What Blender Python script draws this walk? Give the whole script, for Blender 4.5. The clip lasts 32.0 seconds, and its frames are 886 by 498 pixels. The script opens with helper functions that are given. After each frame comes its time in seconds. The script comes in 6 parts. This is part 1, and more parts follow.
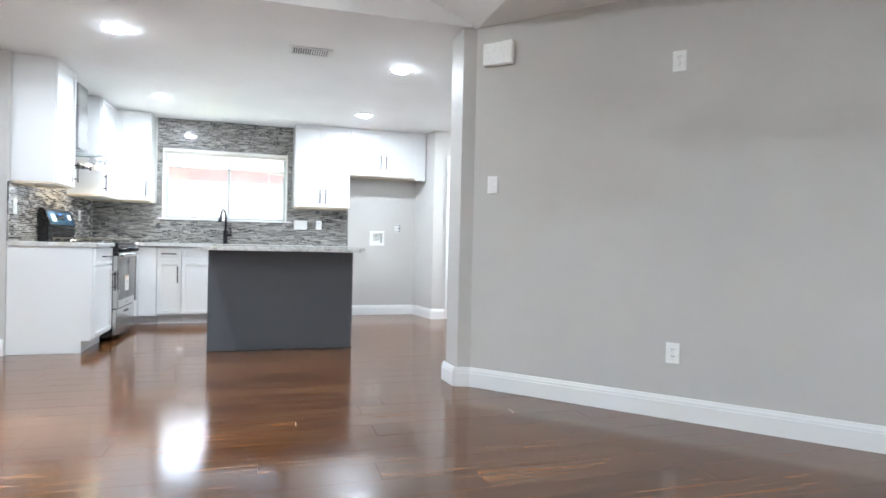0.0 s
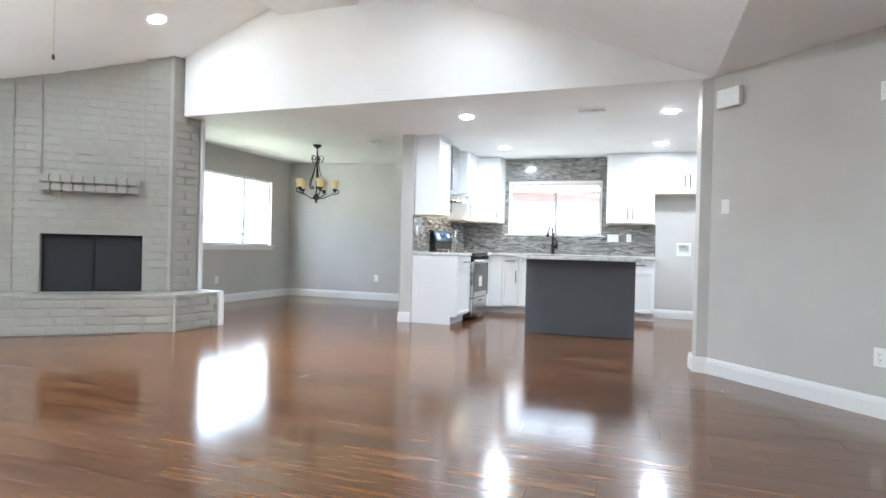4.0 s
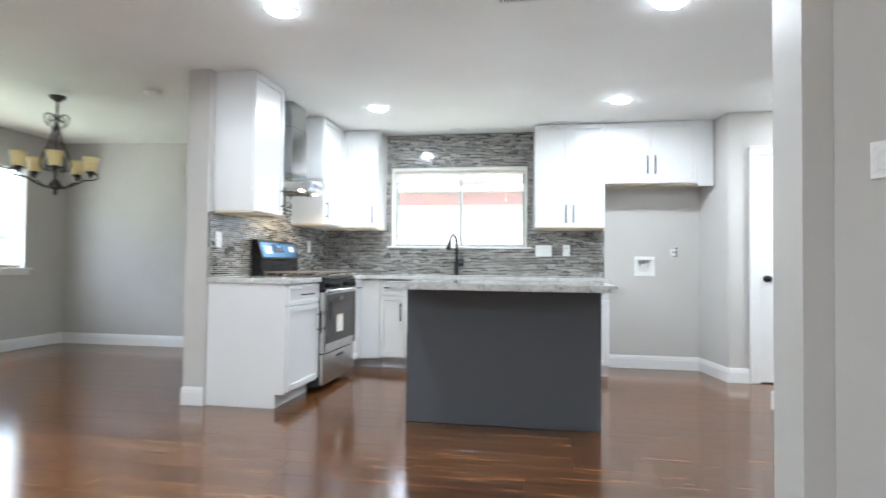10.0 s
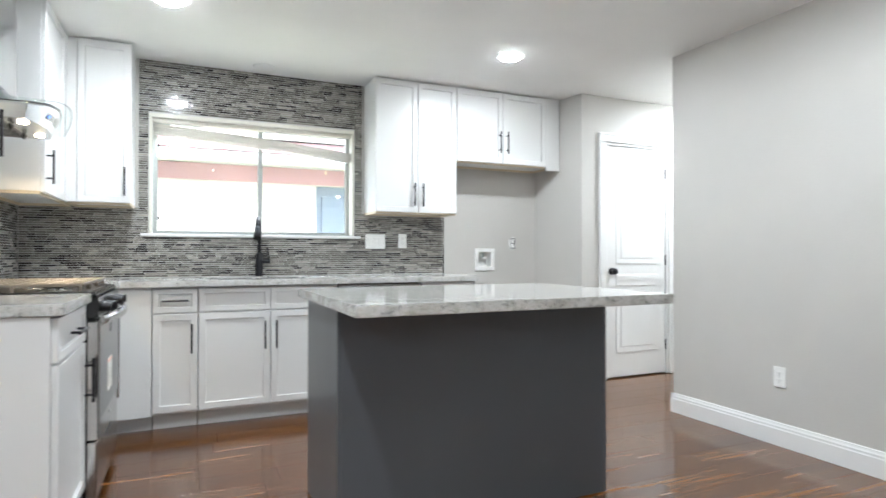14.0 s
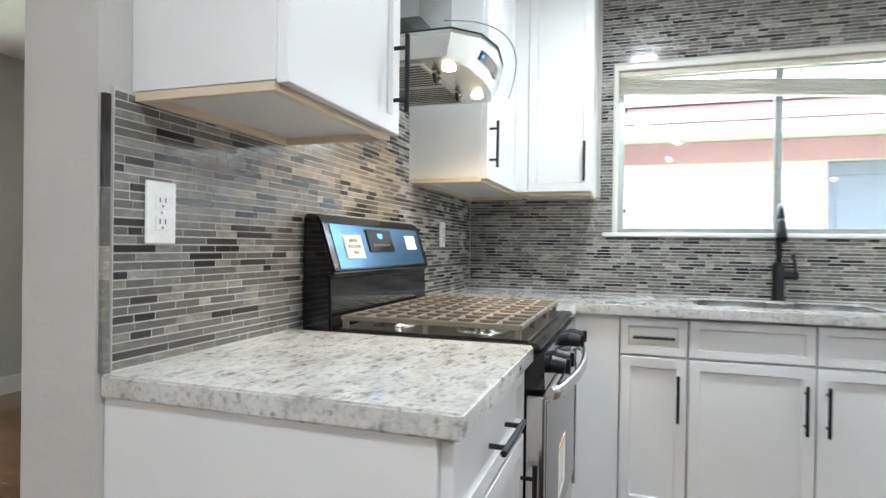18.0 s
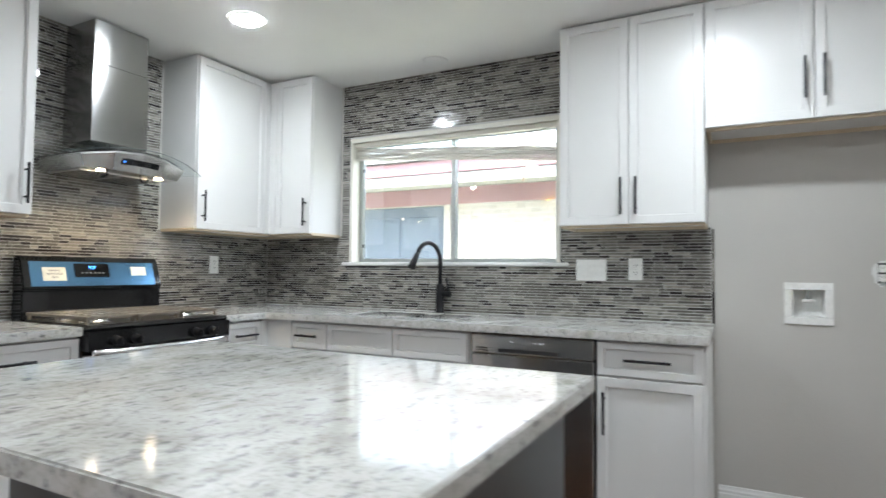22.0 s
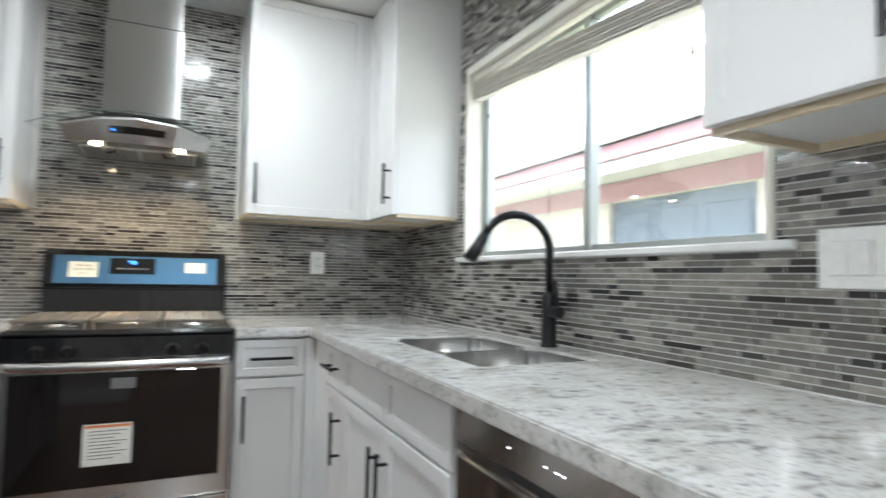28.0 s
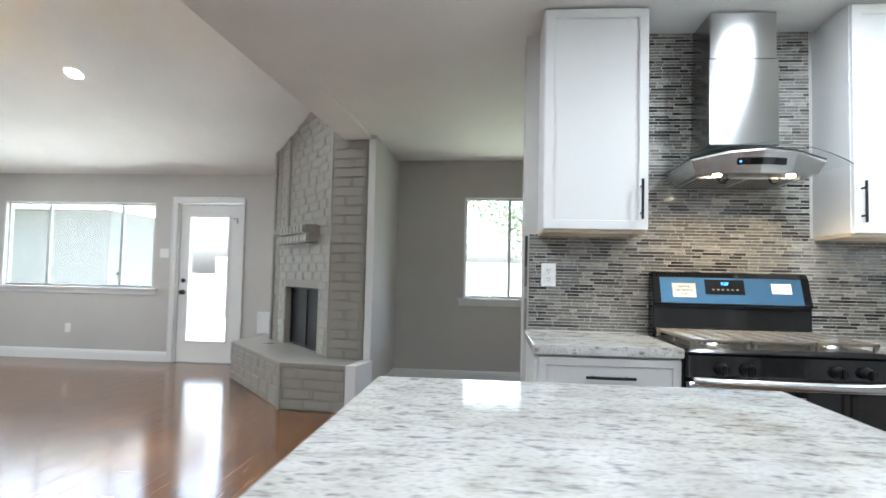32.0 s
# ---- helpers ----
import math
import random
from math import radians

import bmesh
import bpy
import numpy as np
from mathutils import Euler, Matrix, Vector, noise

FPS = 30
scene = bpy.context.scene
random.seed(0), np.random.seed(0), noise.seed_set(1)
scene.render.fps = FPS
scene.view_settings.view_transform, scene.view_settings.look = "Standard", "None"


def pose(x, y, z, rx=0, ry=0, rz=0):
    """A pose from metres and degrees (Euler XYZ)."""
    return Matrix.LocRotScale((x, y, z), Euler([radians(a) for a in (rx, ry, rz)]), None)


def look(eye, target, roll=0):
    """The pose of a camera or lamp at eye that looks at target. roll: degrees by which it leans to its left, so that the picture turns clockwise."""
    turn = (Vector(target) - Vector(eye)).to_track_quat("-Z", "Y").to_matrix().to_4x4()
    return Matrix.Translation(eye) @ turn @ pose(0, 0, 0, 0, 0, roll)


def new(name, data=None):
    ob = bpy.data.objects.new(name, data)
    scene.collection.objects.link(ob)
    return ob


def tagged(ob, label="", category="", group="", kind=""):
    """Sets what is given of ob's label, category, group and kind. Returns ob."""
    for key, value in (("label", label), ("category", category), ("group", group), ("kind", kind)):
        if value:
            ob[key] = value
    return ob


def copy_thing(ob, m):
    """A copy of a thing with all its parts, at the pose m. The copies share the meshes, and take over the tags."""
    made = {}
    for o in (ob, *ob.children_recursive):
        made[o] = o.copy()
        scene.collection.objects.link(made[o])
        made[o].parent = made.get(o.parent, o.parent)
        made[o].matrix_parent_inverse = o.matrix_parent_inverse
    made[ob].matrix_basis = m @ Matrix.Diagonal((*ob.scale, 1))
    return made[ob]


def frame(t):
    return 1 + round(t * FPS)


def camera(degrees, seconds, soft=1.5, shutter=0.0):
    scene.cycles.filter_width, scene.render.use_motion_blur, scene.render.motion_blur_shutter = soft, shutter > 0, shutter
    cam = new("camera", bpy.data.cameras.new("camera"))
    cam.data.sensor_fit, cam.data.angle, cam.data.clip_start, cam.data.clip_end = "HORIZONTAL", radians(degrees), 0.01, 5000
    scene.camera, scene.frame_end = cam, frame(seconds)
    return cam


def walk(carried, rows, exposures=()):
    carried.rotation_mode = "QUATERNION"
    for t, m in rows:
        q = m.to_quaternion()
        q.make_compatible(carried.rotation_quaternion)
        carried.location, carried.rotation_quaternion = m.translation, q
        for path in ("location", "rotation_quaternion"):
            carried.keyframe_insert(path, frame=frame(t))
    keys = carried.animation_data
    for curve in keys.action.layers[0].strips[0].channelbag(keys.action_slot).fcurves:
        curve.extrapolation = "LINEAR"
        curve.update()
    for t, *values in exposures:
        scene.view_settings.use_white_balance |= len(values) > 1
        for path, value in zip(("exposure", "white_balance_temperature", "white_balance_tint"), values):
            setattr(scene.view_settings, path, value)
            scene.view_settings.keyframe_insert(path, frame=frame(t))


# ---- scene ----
cam = camera(75.46, 32.0, shutter=0.5)
PATH = [
    (0, (0.097, -0.264, 0.954), (0.683, 1.648, 0.942), 1.25),
    (0.5, (0.268, -0.162, 0.957), (0.711, 1.788, 0.943), 1.28),
    (1, (0.426, -0.185, 0.983), (0.671, 1.800, 0.969), 1.19),
    (1.5, (0.563, -0.322, 0.980), (0.454, 1.675, 0.962), 1.31),
    (2, (0.612, -0.607, 0.977), (0.358, 1.377, 0.968), 1.53),
    (2.5, (0.676, -0.918, 0.974), (0.281, 1.043, 0.964), 1.38),
    (4.5, (0.892, -1.855, 1.020), (0.197, 0.020, 1.030), 1.04),
    (5, (0.879, -1.704, 1.062), (0.141, 0.147, 1.239), 1.06),
    (5.5, (0.843, -1.531, 1.103), (0.111, 0.291, 1.483), 1.10),
    (6, (0.744, -1.304, 1.095), (0.012, 0.498, 1.559), 1.08),
    (6.5, (0.661, -1.040, 1.070), (-0.105, 0.745, 1.546), 1.02),
    (7, (0.578, -0.702, 1.037), (-0.196, 1.088, 1.480), 0.98),
    (7.5, (0.526, -0.390, 0.976), (-0.274, 1.417, 1.288), 0.88),
    (8, (0.557, -0.063, 0.977), (-0.295, 1.738, 1.151), 0.87),
    (8.5, (0.528, 0.302, 0.984), (-0.288, 2.127, 1.053), 0.84),
    (9, (0.497, 0.639, 0.987), (-0.138, 2.535, 1.036), 0.76),
    (9.5, (0.503, 0.992, 1.011), (-0.031, 2.919, 1.064), 0.74),
    (10, (0.485, 1.331, 1.027), (0.144, 3.301, 1.081), 0.62),
    (10.5, (0.394, 1.628, 1.036), (0.286, 3.624, 1.087), 0.55),
    (11, (0.355, 1.950, 1.054), (0.408, 3.949, 1.108), 0.50),
    (11.5, (0.211, 2.213, 1.070), (0.539, 4.185, 1.121), 0.40),
    (12, (0.042, 2.376, 1.066), (0.642, 4.283, 1.119), 0.14),
    (12.5, (-0.168, 2.568, 1.065), (0.595, 4.416, 1.113), 0.12),
    (13, (-0.424, 2.694, 1.077), (0.428, 4.503, 1.114), -0.02),
    (13.5, (-0.688, 2.786, 1.087), (0.180, 4.587, 1.114), -0.04),
    (14, (-0.890, 2.928, 1.073), (-0.074, 4.754, 1.093), -0.01),
    (14.5, (-1.055, 3.076, 1.078), (-0.350, 4.948, 1.092), 0.08),
    (15, (-1.244, 3.226, 1.102), (-0.629, 5.130, 1.106), 0.27),
    (15.5, (-1.355, 3.396, 1.098), (-0.798, 5.317, 1.099), 0.15),
    (17.5, (-1.212, 4.243, 1.137), (-1.447, 6.229, 1.127), 0.46),
    (18, (-1.038, 4.373, 1.140), (-1.666, 6.272, 1.130), 0.82),
    (18.5, (-0.811, 4.486, 1.155), (-1.657, 6.298, 1.145), 1.21),
    (19, (-0.515, 4.538, 1.192), (-1.464, 6.299, 1.208), 1.14),
    (19.5, (-0.172, 4.473, 1.180), (-1.152, 6.216, 1.249), 0.80),
    (20, (0.102, 4.425, 1.166), (-0.875, 6.168, 1.244), 0.75),
    (20.5, (0.345, 4.344, 1.179), (-0.631, 6.088, 1.265), 0.77),
    (21, (0.644, 4.217, 1.182), (-0.346, 5.953, 1.266), 0.76),
    (21.5, (0.939, 4.180, 1.159), (-0.043, 5.920, 1.246), 0.68),
    (22, (1.220, 4.220, 1.167), (0.302, 5.995, 1.244), 0.53),
    (22.5, (1.475, 4.227, 1.153), (0.587, 6.017, 1.240), 0.47),
    (23, (1.667, 4.299, 1.144), (0.777, 6.088, 1.232), 0.52),
    (23.5, (1.806, 4.523, 1.126), (0.961, 6.332, 1.226), 0.57),
    (24, (1.853, 4.749, 1.129), (1.001, 6.556, 1.217), 0.48),
    (24.5, (1.883, 5.031, 1.124), (0.946, 6.795, 1.210), 0.53),
    (26.5, (1.621, 6.020, 1.114), (0.157, 7.381, 1.193), 0.87),
    (27, (1.405, 6.202, 1.112), (-0.122, 7.490, 1.215), 1.06),
    (27.5, (1.237, 6.242, 1.113), (-0.378, 7.417, 1.217), 0.92),
    (28, (1.131, 6.244, 1.128), (-0.685, 7.077, 1.229), 1.13),
    (28.5, (1.098, 6.229, 1.138), (-0.842, 6.707, 1.239), 1.56),
    (29, (1.112, 6.193, 1.142), (-0.872, 6.427, 1.247), 1.86),
    (29.5, (1.166, 6.074, 1.160), (-0.827, 6.196, 1.265), 1.85),
    (30, (1.250, 5.848, 1.184), (-0.748, 5.865, 1.285), 1.61),
    (30.5, (1.243, 5.656, 1.176), (-0.744, 5.456, 1.268), 1.60),
    (31, (1.176, 5.415, 1.193), (-0.801, 5.129, 1.280), 1.49),
    (31.5, (1.077, 5.198, 1.186), (-0.897, 4.891, 1.283), 1.47),
    (32, (1.047, 4.941, 1.171), (-0.943, 4.769, 1.269), 1.31),
]
EXPOSURES = [(0.0, 4.9, 5820.0, 10.0), (4.5, 4.94, 5820.0, 10.0), (7.0, 4.77, 5840.0, 10.0), (9.0, 4.64, 5870.0, 10.0), (13.0, 4.49, 6170.0, 10.0), (15.0, 4.33, 6190.0, 10.0), (18.0, 4.27, 6190.0, 10.0), (20.0, 3.94, 6190.0, 10.0), (22.0, 3.87, 6230.0, 10.0), (24.0, 4.11, 6280.0, 10.0), (27.0, 3.98, 6280.0, 10.0), (29.0, 3.86, 6230.0, 10.0), (30.0, 4.13, 6060.0, 10.0), (32.0, 4.22, 6000.0, 10.0)]
walk(cam, [(t, look(eye, target, roll)) for t, eye, target, roll in PATH], EXPOSURES)

# ---- world, sun, large lights, exposure ----
world = bpy.data.worlds.new("sky")
scene.world = world
world.use_nodes = True
wn = world.node_tree
sky = wn.nodes.new("ShaderNodeTexSky")
sky.sky_type = "NISHITA"
sky.sun_disc = False
sky.sun_elevation, sky.sun_rotation = radians(78), radians(143)
sky.dust_density, sky.air_density = 8.0, 1.0
haze = wn.nodes.new("ShaderNodeHueSaturation")
haze.inputs["Saturation"].default_value = 0.6
wn.links.new(sky.outputs[0], haze.inputs["Color"])
wn.links.new(haze.outputs[0], wn.nodes["Background"].inputs[0])
wn.nodes["Background"].inputs[1].default_value = 0.15
sun = new("sun", bpy.data.lights.new("sun", "SUN"))
sun.data.energy, sun.data.angle, sun.data.color = 2.0, radians(14), (1.0, 0.97, 0.93)
sun.matrix_world = look((2.4, -3.2, 19.6), (0, 0, 0))
CAN_W, CAN_L = 0.82, 1.65


def area_lamp(name, m, sx, sy, watts, color=(1, 1, 1), shape="RECTANGLE", spread=180):
    d = bpy.data.lights.new(name, "AREA")
    d.shape, d.size, d.size_y, d.energy, d.color, d.spread = shape, sx, sy, watts, color, radians(spread)
    ob = new(name, d)
    ob.matrix_world = m
    return ob



# ---- materials ----
def mat(name):
    m = bpy.data.materials.new(name)
    m.use_nodes = True
    return m, m.node_tree, m.node_tree.nodes["Principled BSDF"]


def add(nt, kind, **props):
    n = nt.nodes.new(kind)
    for k, v in props.items():
        if k in n.inputs:
            n.inputs[k].default_value = v
    return n


def noise_tex(nt, scale, detail=4.0, rough=0.55, stretch=(1, 1, 1), coord="Object"):
    tc, mp = add(nt, "ShaderNodeTexCoord"), add(nt, "ShaderNodeMapping")
    mp.inputs["Scale"].default_value = stretch
    n = add(nt, "ShaderNodeTexNoise", Scale=scale, Detail=detail, Roughness=rough)
    nt.links.new(tc.outputs[coord], mp.inputs[0])
    nt.links.new(mp.outputs[0], n.inputs["Vector"])
    return n


def world_noise(nt, scale, detail=4.0, rough=0.55, stretch=(1, 1, 1)):
    """Noise by the place in the world, so that pieces do not repeat."""
    g, mp = add(nt, "ShaderNodeNewGeometry"), add(nt, "ShaderNodeMapping")
    mp.inputs["Scale"].default_value = stretch
    n = add(nt, "ShaderNodeTexNoise", Scale=scale, Detail=detail, Roughness=rough)
    nt.links.new(g.outputs["Position"], mp.inputs[0])
    nt.links.new(mp.outputs[0], n.inputs["Vector"])
    return n


def ramp(nt, fac, stops, constant=False):
    r = add(nt, "ShaderNodeValToRGB")
    cr = r.color_ramp
    if constant:
        cr.interpolation = "CONSTANT"
    while len(cr.elements) < len(stops):
        cr.elements.new(0.5)
    for e, (p, c) in zip(cr.elements, stops):
        e.position = p
        e.color = (c, c, c, 1) if isinstance(c, (int, float)) else (*c, 1)
    nt.links.new(fac, r.inputs[0])
    return r


def bump(nt, b, height, strength, distance=0.002):
    n = add(nt, "ShaderNodeBump", Strength=strength, Distance=distance)
    nt.links.new(height, n.inputs["Height"])
    nt.links.new(n.outputs[0], b.inputs["Normal"])
    return n


def mix(nt, fac, a, c, mode="MIX"):
    n = add(nt, "ShaderNodeMix")
    n.data_type, n.blend_type = "RGBA", mode
    for sock, v in ((n.inputs[0], fac), (n.inputs[6], a), (n.inputs[7], c)):
        if hasattr(v, "is_output"):
            nt.links.new(v, sock)
        elif isinstance(v, (int, float)):
            sock.default_value = v
        else:
            sock.default_value = (*v, 1)
    return n.outputs[2]


def painted(name, color, rough=0.6, peel=0.12, scale=220.0, vary=0.04, spec=0.4):
    """Paint: fine orange peel, broad roller and dirt variation."""
    m, nt, b = mat(name)
    broad, fine = world_noise(nt, 1.3, 5.0), world_noise(nt, scale, 3.0, 0.5)
    lo, hi = [c * (1 - vary) for c in color], [min(1, c * (1 + vary)) for c in color]
    nt.links.new(ramp(nt, broad.outputs["Fac"], [(0.3, lo), (0.7, hi)]).outputs[0], b.inputs["Base Color"])
    r = ramp(nt, broad.outputs["Fac"], [(0.3, rough - min(0.05, vary)), (0.7, rough + min(0.05, vary))])
    nt.links.new(r.outputs[0], b.inputs["Roughness"])
    b.inputs["Specular IOR Level"].default_value = spec
    bump(nt, b, fine.outputs["Fac"], peel, 0.003)
    return m


def plain(name, color, rough=0.4, metal=0.0, spec=0.5, grain=0.0, scale=60.0):
    m, nt, b = mat(name)
    n = noise_tex(nt, scale, 3.0)
    lo, hi = [c * (1 - 0.06) for c in color], [min(1, c * 1.06) for c in color]
    nt.links.new(ramp(nt, n.outputs["Fac"], [(0.3, lo), (0.7, hi)]).outputs[0], b.inputs["Base Color"])
    b.inputs["Roughness"].default_value, b.inputs["Metallic"].default_value = rough, metal
    b.inputs["Specular IOR Level"].default_value = spec
    if grain:
        bump(nt, b, n.outputs["Fac"], grain)
    return m


def glowing(name, color, strength):
    m, nt, b = mat(name)
    b.inputs["Base Color"].default_value = (*color, 1)
    b.inputs["Emission Color"].default_value = (*color, 1)
    b.inputs["Emission Strength"].default_value = strength
    return m


def wood_floor(name, source):
    """Dark red-brown laminate plank: grain along x, a tint of its own for each plank."""
    m, nt, b = mat(name)
    rnd = add(nt, "ShaderNodeObjectInfo").outputs["Random"] if source == "object" else add(nt, "ShaderNodeNewGeometry").outputs["Random Per Island"]
    g = add(nt, "ShaderNodeNewGeometry")
    off = add(nt, "ShaderNodeCombineXYZ")
    ml = add(nt, "ShaderNodeMath")
    ml.operation = "MULTIPLY"
    ml.inputs[1].default_value = 37.0
    nt.links.new(rnd, ml.inputs[0])
    nt.links.new(ml.outputs[0], off.inputs[0])
    nt.links.new(ml.outputs[0], off.inputs[2])
    ad = add(nt, "ShaderNodeVectorMath")
    nt.links.new(g.outputs["Position"], ad.inputs[0])
    nt.links.new(off.outputs[0], ad.inputs[1])
    tex = []
    for scale, st, det in ((1.9, (1.0, 16.0, 1.0), 6.0), (3.4, (1.0, 42.0, 1.0), 5.0), (1.5, (1.0, 5.0, 1.0), 3.0)):
        mp = add(nt, "ShaderNodeMapping")
        mp.inputs["Scale"].default_value = st
        n = add(nt, "ShaderNodeTexNoise", Scale=scale, Detail=det, Roughness=0.62, Distortion=0.35)
        nt.links.new(ad.outputs[0], mp.inputs[0])
        nt.links.new(mp.outputs[0], n.inputs["Vector"])
        tex.append(n.outputs["Fac"])
    base = ramp(nt, tex[0], [(0.30, (0.046, 0.016, 0.006)), (0.47, (0.120, 0.047, 0.016)), (0.59, (0.185, 0.082, 0.027)), (0.72, (0.245, 0.118, 0.041))]).outputs[0]
    fine = ramp(nt, tex[1], [(0.36, (0.45, 0.40, 0.37)), (0.56, (1.0, 1.0, 1.0)), (0.70, (1.14, 1.14, 1.1))]).outputs[0]
    blot = ramp(nt, tex[2], [(0.3, (0.74, 0.70, 0.68)), (0.7, (1.14, 1.14, 1.06))]).outputs[0]
    tint = ramp(nt, rnd, [(0.0, (0.72, 0.68, 0.66)), (0.5, (1.0, 0.98, 0.96)), (1.0, (1.16, 1.17, 1.12))]).outputs[0]
    col = mix(nt, 1.0, mix(nt, 1.0, mix(nt, 0.6, base, fine, "MULTIPLY"), blot, "MULTIPLY"), tint, "MULTIPLY")
    nt.links.new(col, b.inputs["Base Color"])
    nt.links.new(ramp(nt, tex[1], [(0.3, 0.12), (0.7, 0.17)]).outputs[0], b.inputs["Roughness"])
    b.inputs["Specular IOR Level"].default_value = 1.0
    wave = world_noise(nt, 2.2, 2.0, 0.5, (0.35, 4.0, 1.0))
    bump(nt, b, wave.outputs["Fac"], 0.10, 0.004)
    return m


def mosaic(name, source):
    """Strip mosaic: smoky glass, grey stone and pale veined marble, one kind for each strip."""
    m, nt, b = mat(name)
    rnd = add(nt, "ShaderNodeObjectInfo").outputs["Random"] if source == "object" else add(nt, "ShaderNodeNewGeometry").outputs["Random Per Island"]
    col = ramp(nt, rnd, [(0.0, (0.027, 0.024, 0.023)), (0.12, (0.047, 0.041, 0.038)), (0.19, (0.124, 0.116, 0.104)), (0.38, (0.150, 0.140, 0.124)), (0.52, (0.137, 0.128, 0.115)),
                        (0.66, (0.173, 0.162, 0.144)), (0.80, (0.205, 0.190, 0.167)), (0.92, (0.284, 0.262, 0.231))], True).outputs[0]
    v = world_noise(nt, 34.0, 6.0, 0.65, (1, 1, 2.5))
    vein = ramp(nt, v.outputs["Fac"], [(0.35, (0.72, 0.72, 0.71)), (0.5, (1.0, 1.0, 1.0)), (0.62, (1.6, 1.58, 1.54))]).outputs[0]
    stone = ramp(nt, rnd, [(0.0, 0.08), (0.19, 0.45), (0.52, 0.25), (0.66, 0.85)], True).outputs[0]
    nt.links.new(mix(nt, stone, col, mix(nt, 1.0, col, vein, "MULTIPLY")), b.inputs["Base Color"])
    nt.links.new(ramp(nt, rnd, [(0.0, 0.08), (0.38, 0.2), (0.52, 0.1), (0.66, 0.32)], True).outputs[0], b.inputs["Roughness"])
    b.inputs["Specular IOR Level"].default_value = 0.55
    bump(nt, b, v.outputs["Fac"], 0.03)
    return m


def granite(name):
    """White granite: pale grey-green drifts, fine grit, slender dark grey flecks."""
    m, nt, b = mat(name)
    cloud, grit, fleck, warp = world_noise(nt, 7.0, 5.0, 0.6), world_noise(nt, 110.0, 3.0, 0.6), world_noise(nt, 36.0, 4.0, 0.58, (1.7, 0.75, 1.5)), world_noise(nt, 13.0, 5.0, 0.62, (1.8, 0.7, 1.4))
    base = ramp(nt, cloud.outputs["Fac"], [(0.3, (0.50, 0.49, 0.46)), (0.5, (0.59, 0.585, 0.565)), (0.7, (0.65, 0.648, 0.64))]).outputs[0]
    drift = ramp(nt, warp.outputs["Fac"], [(0.30, (0.66, 0.655, 0.62)), (0.40, (0.86, 0.857, 0.835)), (0.5, (1, 1, 1))]).outputs[0]
    sand = ramp(nt, grit.outputs["Fac"], [(0.28, (0.52, 0.50, 0.45)), (0.42, (0.88, 0.875, 0.85)), (0.55, (1, 1, 1))]).outputs[0]
    dark = ramp(nt, fleck.outputs["Fac"], [(0.27, (0.33, 0.33, 0.35)), (0.37, (0.66, 0.66, 0.675)), (0.45, (1, 1, 1))]).outputs[0]
    col = mix(nt, 1.0, mix(nt, 1.0, mix(nt, 0.8, base, sand, "MULTIPLY"), drift, "MULTIPLY"), dark, "MULTIPLY")
    nt.links.new(col, b.inputs["Base Color"])
    b.inputs["Roughness"].default_value = 0.09
    b.inputs["Specular IOR Level"].default_value = 0.5
    bump(nt, b, grit.outputs["Fac"], 0.015)
    return m


def brushed(name, color, rough, stretch, turn=0.0, aniso=0.5):
    m, nt, b = mat(name)
    n = noise_tex(nt, 14.0, 3.0, 0.5, stretch)
    w = noise_tex(nt, 3.0, 2.0)
    lo, hi = [c * 0.997 for c in color], [min(1, c * 1.003) for c in color]
    nt.links.new(ramp(nt, n.outputs["Fac"], [(0.3, lo), (0.7, hi)]).outputs[0], b.inputs["Base Color"])
    b.inputs["Metallic"].default_value = 1.0
    nt.links.new(ramp(nt, n.outputs["Fac"], [(0.3, rough - 0.002), (0.7, rough + 0.003)]).outputs[0], b.inputs["Roughness"])
    b.inputs["Anisotropic"].default_value, b.inputs["Anisotropic Rotation"].default_value = aniso, turn
    bump(nt, b, w.outputs["Fac"], 0.03, 0.01)
    return m


def clear_glass(name, tint=(1, 1, 1), glare=0.0, shine=0.5, rough=0.0):
    """Thin pane: see-through, with a pale veil added for glare, and a shine that grows at a slant."""
    m, nt, b = mat(name)
    nt.nodes.remove(b)
    out = nt.nodes["Material Output"]
    tr, gl, fr, mx = add(nt, "ShaderNodeBsdfTransparent"), add(nt, "ShaderNodeBsdfGlossy", Roughness=rough), add(nt, "ShaderNodeLayerWeight", Blend=0.25), add(nt, "ShaderNodeMixShader")
    tr.inputs[0].default_value = (*tint, 1)
    veil, hazed = add(nt, "ShaderNodeBsdfTranslucent"), add(nt, "ShaderNodeMixShader", Fac=glare)
    nt.links.new(tr.outputs[0], hazed.inputs[1])
    nt.links.new(veil.outputs[0], hazed.inputs[2])
    sc = add(nt, "ShaderNodeMath")
    sc.operation = "MULTIPLY_ADD"
    sc.inputs[1].default_value, sc.inputs[2].default_value = shine, 0.03
    nt.links.new(fr.outputs["Facing"], sc.inputs[0])
    nt.links.new(sc.outputs[0], mx.inputs[0])
    nt.links.new(hazed.outputs[0], mx.inputs[1])
    nt.links.new(gl.outputs[0], mx.inputs[2])
    nt.links.new(mx.outputs[0], out.inputs[0])
    return m


